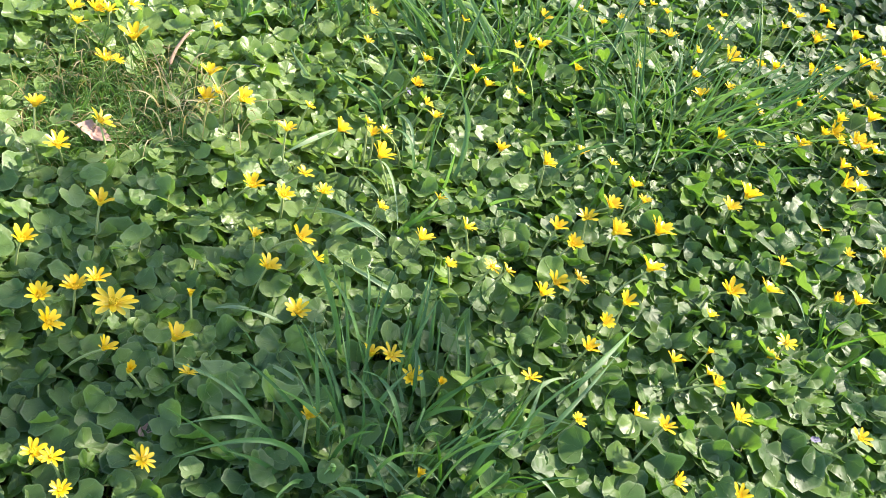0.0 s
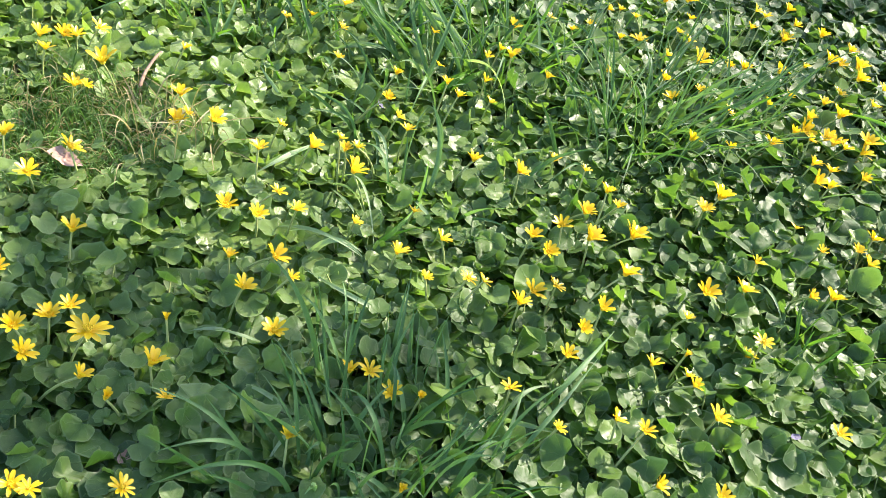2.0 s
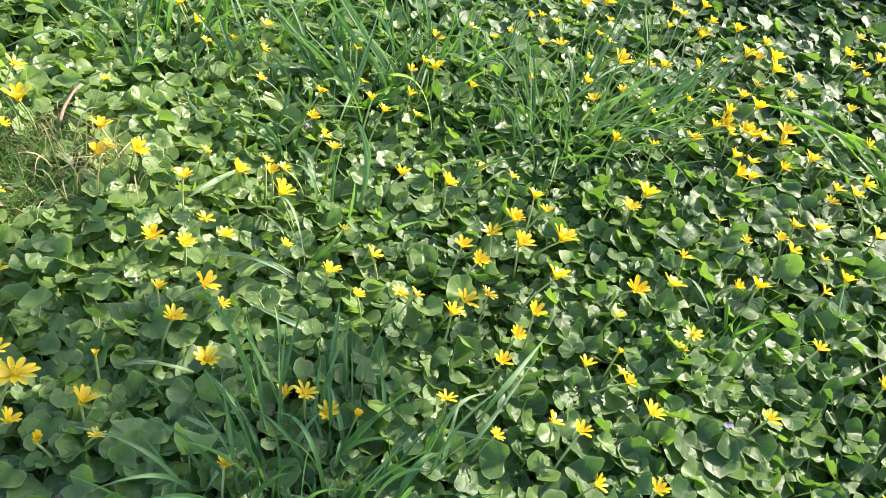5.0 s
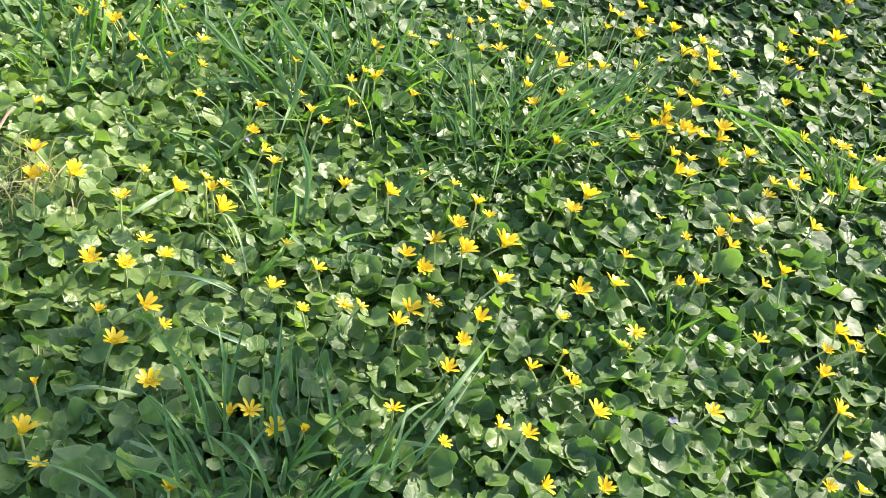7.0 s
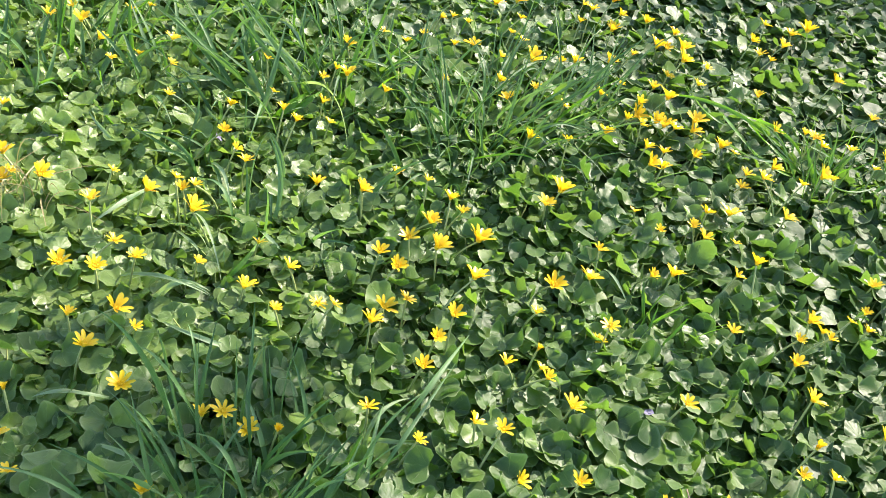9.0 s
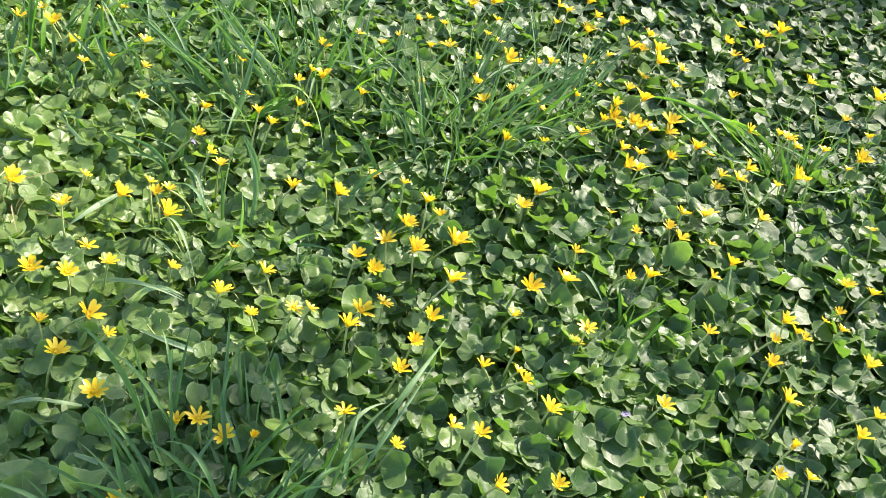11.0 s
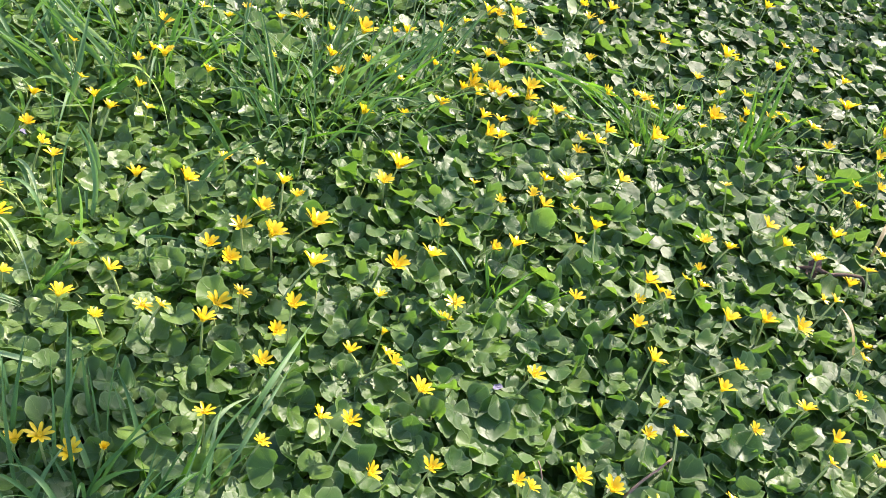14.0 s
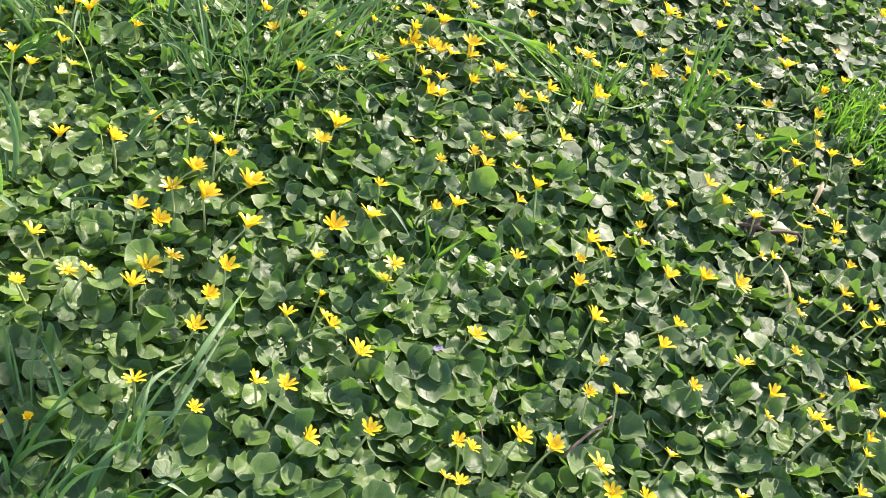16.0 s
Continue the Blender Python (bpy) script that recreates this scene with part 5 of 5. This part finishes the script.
tuft = grass_tuft(1.113, 1.051, "tuft of arching grass with long drooping green blades")
blade(tuft, (1.113, 1.127, 0.045), (0.940, 1.129, 0.140), (0.863, 1.225, 0.098), 0.0068, GRASS_BRIGHT)
blade(tuft, (1.118, 1.051, 0.045), (0.997, 1.051, 0.121), (1.025, 1.213, 0.087), 0.0067, GRASS_BRIGHT)
blade(tuft, (1.129, 1.101, 0.045), (1.035, 1.100, 0.121), (0.980, 1.194, 0.088), 0.0059, GRASS_BRIGHT)
blade(tuft, (1.124, 1.050, 0.045), (1.026, 1.072, 0.106), (0.972, 1.072, 0.153), 0.0059, GRASS)
blade(tuft, (1.042, 0.961, 0.045), (1.047, 0.990, 0.094), (1.071, 1.033, 0.133), 0.0057, GRASS_BRIGHT)
blade(tuft, (1.048, 0.953, 0.045), (1.052, 0.971, 0.097), (1.089, 1.025, 0.139), 0.0057, GRASS_BRIGHT)
blade(tuft, (1.072, 0.974, 0.045), (1.084, 0.998, 0.087), (1.113, 1.025, 0.121), 0.0058, GRASS)
blade(tuft, (1.047, 0.976, 0.045), (1.039, 1.006, 0.083), (1.023, 1.030, 0.113), 0.0058, GRASS_BRIGHT)
blade(tuft, (1.075, 0.989, 0.045), (1.062, 1.030, 0.088), (1.015, 1.034, 0.122), 0.0059, GRASS)
blade(tuft, (1.069, 0.959, 0.045), (1.075, 0.960, 0.081), (1.108, 0.999, 0.110), 0.0047, GRASS_BRIGHT)
blade(tuft, (1.149, 1.135, 0.045), (1.074, 0.948, 0.114), (1.202, 0.996, 0.085), 0.0074, GRASS)
blade(tuft, (1.142, 1.001, 0.045), (1.144, 0.970, 0.095), (1.206, 0.958, 0.077), 0.0067, GRASS)
blade(tuft, (1.050, 1.006, 0.045), (0.963, 0.991, 0.097), (0.964, 1.063, 0.078), 0.0056, GRASS)
blade(tuft, (1.026, 1.303, 0.045), (0.960, 1.123, 0.112), (0.997, 1.059, 0.084), 0.0078, GRASS_BRIGHT)
blade(tuft, (0.979, 1.225, 0.045), (0.942, 1.027, 0.119), (1.050, 1.058, 0.087), 0.0065, GRASS)
blade(tuft, (1.006, 1.401, 0.045), (0.927, 1.171, 0.112), (0.988, 1.155, 0.084), 0.0069, GRASS)
blade(tuft, (1.032, 1.211, 0.045), (0.977, 1.024, 0.110), (1.040, 1.016, 0.083), 0.0074, GRASS_BRIGHT)
blade(tuft, (1.109, 1.005, 0.045), (1.116, 1.029, 0.087), (1.136, 1.066, 0.121), 0.0087, GRASS_BRIGHT)
blade(tuft, (1.099, 0.997, 0.045), (1.081, 1.027, 0.088), (1.070, 1.060, 0.122), 0.0076, GRASS_BRIGHT)
blade(tuft, (1.074, 0.982, 0.045), (1.062, 1.017, 0.083), (1.052, 1.039, 0.114), 0.0076, GRASS)
blade(tuft, (1.116, 0.997, 0.045), (1.134, 1.007, 0.082), (1.155, 1.033, 0.111), 0.0067, GRASS_BRIGHT)
blade(tuft, (1.305, 0.968, 0.045), (1.328, 1.005, 0.136), (1.398, 1.075, 0.208), 0.0080, GRASS_BRIGHT)
blade(tuft, (1.311, 0.968, 0.045), (1.321, 1.014, 0.117), (1.356, 1.073, 0.174), 0.0071, GRASS)
blade(tuft, (1.308, 0.976, 0.045), (1.347, 0.980, 0.105), (1.383, 0.999, 0.152), 0.0070, GRASS)
blade(tuft, (1.293, 0.969, 0.045), (1.275, 1.000, 0.092), (1.254, 1.035, 0.129), 0.0060, GRASS)
fill_tuft(tuft, 40, 0.055, 0.150, 0.0040, (-0.1, 0.1), GRASS, 70)
fill_tuft(tuft, 30, 0.045, 0.14, 0.0042, (-0.1, 0.1), GRASS_BRIGHT, 71)

tuft = grass_tuft(1.254, 0.984, "tuft of broad bright green grass blades")
blade(tuft, (1.267, 0.963, 0.045), (1.300, 0.999, 0.147), (1.398, 1.077, 0.220), 0.0085, GRASS_BRIGHT)
blade(tuft, (1.281, 0.973, 0.045), (1.304, 0.979, 0.094), (1.343, 0.970, 0.133), 0.0104, GRASS_BRIGHT)
blade(tuft, (1.252, 0.959, 0.045), (1.245, 0.965, 0.120), (1.311, 1.057, 0.179), 0.0059, GRASS_BRIGHT)
blade(tuft, (1.346, 1.016, 0.045), (1.382, 1.001, 0.107), (1.410, 0.968, 0.155), 0.0053, GRASS_BRIGHT)
blade(tuft, (1.346, 1.016, 0.045), (1.324, 0.922, 0.121), (1.503, 0.930, 0.088), 0.0059, GRASS_BRIGHT)
blade(tuft, (1.309, 0.993, 0.045), (1.330, 1.038, 0.094), (1.337, 1.063, 0.133), 0.0062, GRASS_BRIGHT)
blade(tuft, (1.256, 0.956, 0.045), (1.281, 0.962, 0.090), (1.316, 0.980, 0.125), 0.0077, GRASS_BRIGHT)
blade(tuft, (1.179, 0.986, 0.045), (1.199, 0.979, 0.094), (1.262, 0.981, 0.076), 0.0067, GRASS)
blade(tuft, (1.336, 0.839, 0.045), (1.373, 0.818, 0.122), (1.609, 0.912, 0.088), 0.0066, GRASS_BRIGHT)
blade(tuft, (1.366, 0.895, 0.045), (1.376, 0.833, 0.117), (1.520, 0.832, 0.086), 0.0066, GRASS_BRIGHT)
blade(tuft, (1.236, 1.074, 0.045), (1.248, 1.086, 0.088), (1.245, 1.127, 0.121), 0.0044, GRASS)
blade(tuft, (1.212, 1.058, 0.045), (1.125, 1.060, 0.097), (1.035, 1.039, 0.137), 0.0051, GRASS)
blade(tuft, (1.094, 1.073, 0.045), (1.062, 1.105, 0.090), (1.007, 1.105, 0.126), 0.0051, GRASS)
blade(tuft, (1.082, 0.970, 0.045), (1.067, 0.990, 0.091), (1.072, 1.039, 0.127), 0.0049, GRASS_BRIGHT)
fill_tuft(tuft, 50, 0.06, 0.130, 0.0032, (0.2, 0.2), GRASS_BRIGHT, 72)
fill_tuft(tuft, 26, 0.08, 0.12, 0.0036, (-0.1, 0.1), GRASS, 73)


# ---- the mossy patch of fine grass ----
def fine_grass(name, label, places, length, width, mat, seed, flat=0.5, lift=0.0):
    """Many hair-thin blades in one mesh."""
    rng = np.random.default_rng(seed)
    vs, fs, us, base = [], [], [], 0
    for x, y in places:
        size = length * rng.uniform(0.5, 1.3)
        az = rng.uniform(0, 2 * math.pi)
        bend = rng.uniform(0.2, 1.0) * (0.5 + flat)
        way = np.array((math.cos(az), math.sin(az), 0))
        z0 = float(ground_height(x, y)) + rng.uniform(0, 0.03) * flat + lift
        foot = np.array((x, y, z0))
        rise = size * math.sqrt(max(0.04, 1 - min(bend, 0.97) ** 2))
        line = bezier(foot, foot + way * size * bend * 0.35 + (0, 0, rise * 0.75) + rng.normal(0, 0.003, 3), foot + way * size * bend + (0, 0, rise * rng.uniform(0.4, 1.0)), 6)
        v, f, uv = ribbon(line, width * rng.uniform(0.6, 1.3), np.array((rng.normal(0, 0.4), -0.4, 1.0)))
        vs.append(v)
        fs.append(np.array(f) + base)
        us.append(uv)
        base += len(v)
    me = mesh_of(name, np.concatenate(vs), np.concatenate(fs), mat, np.concatenate(us))
    return tagged(new(name, me), label, "grass", kind="stuff")


def patch_places(seed, n, cx, cy, rx, ry):
    rng = np.random.default_rng(seed)
    r, a = np.sqrt(rng.uniform(0, 1, n)) * rng.uniform(0.8, 1.15, n), rng.uniform(0, 2 * math.pi, n)
    return np.stack((cx + rx * r * np.cos(a), cy + ry * r * np.sin(a)), 1)


fine_grass("fine_grass", "short fine mossy grass in a gap among the leaves", patch_places(31, 3600, -0.303, 0.952, 0.138, 0.145), 0.075, 0.0018, GRASS_FINE, 41)
fine_grass("dry_grass", "bleached dry grass straws lying over fine grass", patch_places(32, 900, -0.295, 0.958, 0.160, 0.138), 0.085, 0.0013, STRAW, 42, 0.95)
fine_grass("dry_grass", "few bleached looping straws lying over celandine leaves", patch_places(34, 46, -0.165, 0.955, 0.060, 0.055), 0.080, 0.0017, STRAW, 44, 0.9, 0.055)
fine_grass("bright_grass", "fresh bright green fine grass among celandines", patch_places(33, 950, 1.705, 0.820, 0.160, 0.190), 0.125, 0.0036, GRASS_BRIGHT, 43, 0.0)


# ---- small things on the leaves ----
def stick(name, points, radius, mat, label, category):
    """A crooked stick through the given places, with a thin bend at each."""
    pts = [np.array(p, float) for p in points]
    line = [pts[0]]
    for a, b in zip(pts, pts[1:]):
        for s in (0.25, 0.5, 0.75, 1.0):
            line.append(a + (b - a) * s + np.array((0, 0, 0.003)) * math.sin(s * math.pi))
    line = np.array(line)
    v, f = tube(line - pts[0], radius * np.linspace(1.0, 0.65, len(line)), 7)
    me = mesh_of(name, v, f, mat)
    ob = tagged(new(name, me), label, category)
    ob.location = pts[0]
    return ob


stick("twig", ((-0.240, 1.050, 0.062), (-0.236, 1.095, 0.078), (-0.224, 1.142, 0.082)), 0.0030, BARK, "crooked reddish brown twig among green leaves", "twig")
stick("twig", ((0.690, 0.398, 0.062), (0.708, 0.404, 0.080), (0.736, 0.412, 0.086), (0.762, 0.420, 0.090)), 0.0019, BARK, "thin pinkish brown twig lying on celandine leaves", "twig")
stick("dry_twig", ((0.590, 0.420, 0.060), (0.596, 0.432, 0.082), (0.598, 0.452, 0.090)), 0.0011, BARK, "thin dry reddish stem standing among leaves", "stem")
stick("dead_branch", ((1.150, 0.700, 0.058), (1.172, 0.676, 0.090), (1.205, 0.656, 0.090), (1.262, 0.645, 0.088), (1.300, 0.648, 0.050)), 0.0036, BARK_DARK, "rough dark brown dead branch lying in leaves", "branch")


def withered_leaf(x, y, z, size, turn, label, mat, seed):
    """A curled dry leaf with a wavy rim."""
    rng = np.random.default_rng(seed)
    n, rings = 14, 4
    v, f = [(0, 0, 0)], []
    for k in range(1, rings + 1):
        for i in range(n):
            a = i / n * 2 * math.pi
            r = k / rings * (0.5 + 0.12 * math.cos(2 * a) + 0.06 * math.sin(5 * a + seed))
            px, py = r * math.cos(a) * 1.25, r * math.sin(a) * 0.85
            v.append((px, py, 0.85 * py * py + 0.22 * px * px + 0.07 * k / rings * math.sin(3 * a + seed) + rng.normal(0, 0.045)))
    for i in range(n):
        j = (i + 1) % n
        f.append((0, 1 + i, 1 + j, 1 + j))
    tri = [t[:3] for t in f]
    for k in range(rings - 1):
        for i in range(n):
            a, b = 1 + k * n + i, 1 + k * n + (i + 1) % n
            tri += [(a, a + n, b + n), (a, b + n, b)]
    ob = tagged(new("withered_leaf", mesh_of("withered_leaf", np.array(v) * size, tri, mat)), label, "leaf")
    ob.matrix_basis = pose(x, y, z, *turn)
    return ob


withered_leaf(-0.288, 0.882, 0.080, 0.030, (12, 12, -20), "curled pinkish brown withered leaf on fine grass", DEAD, 2)
withered_leaf(-0.121, 0.474, 0.068, 0.018, (20, 25, 70), "small pale brown withered leaf among green leaves", DEAD, 5)
withered_leaf(1.187, 0.675, 0.088, 0.030, (20, -15, 30), "crumpled dark brown withered leaf beside a dead branch", BARK_DARK, 7)
for x, y, z, s, a in ((0.593, 0.557, 0.088, 0.010, 10), (-0.094, 0.420, 0.076, 0.018, 60), (0.104, 1.088, 0.080, 0.014, 100), (-0.121, 1.081, 0.082, 0.009, 40)):
    withered_leaf(x, y, z, s, (28, 10, a), "small greyish violet faded petal on leaves", VIOLET, int(a))


def dry_blade(points, width, label):
    """One bleached grass blade lying on the leaves."""
    a, b, c = (np.array(p, float) for p in points)
    v, f, uv = ribbon(bezier(a, b, c, 10) - a, width, np.array((0.2, -0.3, 1.0)), 0.2)
    ob = tagged(new("dry_grass_blade", mesh_of("dry_grass_blade", v, f, STRAW, uv)), label, "grass")
    ob.location = a
    return ob


dry_blade(((1.141, 0.518, 0.078), (1.160, 0.556, 0.094), (1.176, 0.600, 0.088)), 0.007, "wide bleached dry grass blade lying on leaves")
dry_blade(((1.340, 0.694, 0.074), (1.376, 0.722, 0.098), (1.410, 0.746, 0.092)), 0.008, "pale grey dry grass blade beside bright grass")
stick("dry_twig", ((-0.073, 0.422, 0.055), (-0.074, 0.428, 0.076), (-0.072, 0.434, 0.094)), 0.0012, BARK, "thin upright reddish dry stem among leaves", "stem")


# ---- added shade casters: unseen bare shrubs whose twigs shade the leaves ----
def shrub(x, y, crook, label, boughs, seed):
    """An invented bare shrub out of view; each bough ends in a spray of twigs that stands between the sun and a place
    on the ground:
    rows of place x and y, height of the spray, its spread along x and y, the number of twigs and how stout they are."""
    rng = np.random.default_rng(seed)
    root = tagged(new("shrub"), label, "shrub")
    root.location = (x, y, 0)
    o, crook = np.array(root.location), np.array(crook)
    v, f = tube(bezier(o, (o + crook) / 2 + (0.03, -0.06, 0.02), crook, 12) - o, np.linspace(0.045, 0.022, 13), 9)
    child("trunk", mesh_of("trunk", v, f, BARK), root)
    for px, py, height, wide, deep, count, stout in boughs:
        end = np.array((px, py, 0.0)) + np.array(SUN) / SUN.z * height
        v, f = tube(bezier(crook, (crook + end) / 2 + (0.05, 0.0, 0.12), end, 12) - o, np.linspace(0.018, 0.005, 13), 7)
        child("limb", mesh_of("limb", v, f, BARK), root)
        line = bezier(crook, (crook + end) / 2 + (0.05, 0.0, 0.12), end, 12)
        joints = [end]
        for k in range(7):
            start = line[12 - k % 4]
            goal = end + np.array((wide * (k - 3) * 0.55, rng.normal(0, deep), rng.normal(0, 0.04)))
            way = bezier(start, (start + goal) / 2 + rng.normal(0, 0.02, 3), goal, 8)
            joints += list(way[2:])
            v, f = tube(way - o, np.linspace(0.0058, 0.0034, 9), 6)
            child("branch", mesh_of("branch", v, f, BARK), root)
        joints = np.array(joints)
        for _ in range(count):
            a = end + np.array((rng.normal(0, wide), rng.normal(0, deep), rng.normal(0, 0.05)))
            start = joints[np.argmin(((joints - a) ** 2).sum(1))]
            d = rng.normal(0, 1, 3) * (0.9, 0.8, 0.5)
            d = d / np.linalg.norm(d) * rng.uniform(0.12, 0.24)
            v, f = tube(bezier(start, a + (start - a) * 0.3 + rng.normal(0, 0.015, 3), a + d, 7) - o, np.linspace(0.0055, 0.0026, 8) * stout, 5)
            child("twig", mesh_of("twig", v, f, BARK), root)
    return root


# added to dim the near left leaves
shrub(2.70, 0.55, (2.55, 0.90, 1.20), "added unseen shade caster, bare brown shrub with stout twigs",
      ((-0.12, 0.40, 1.5, 0.09, 0.060, 10, 3.0), (-0.22, 0.46, 1.5, 0.12, 0.060, 20, 3.0), (-0.29, 0.66, 1.5, 0.09, 0.055, 13, 2.8)), 77)
# added to dim the far edge of the leaves
shrub(3.30, 3.20, (3.05, 2.95, 1.10), "added unseen shade caster, taller bare shrub with dense brown twigs",
      ((1.02, 1.66, 1.5, 0.21, 0.050, 110, 1.0), (1.62, 1.66, 1.5, 0.20, 0.050, 80, 1.0), (1.85, 1.28, 1.2, 0.18, 0.070, 34, 1.0)), 78)
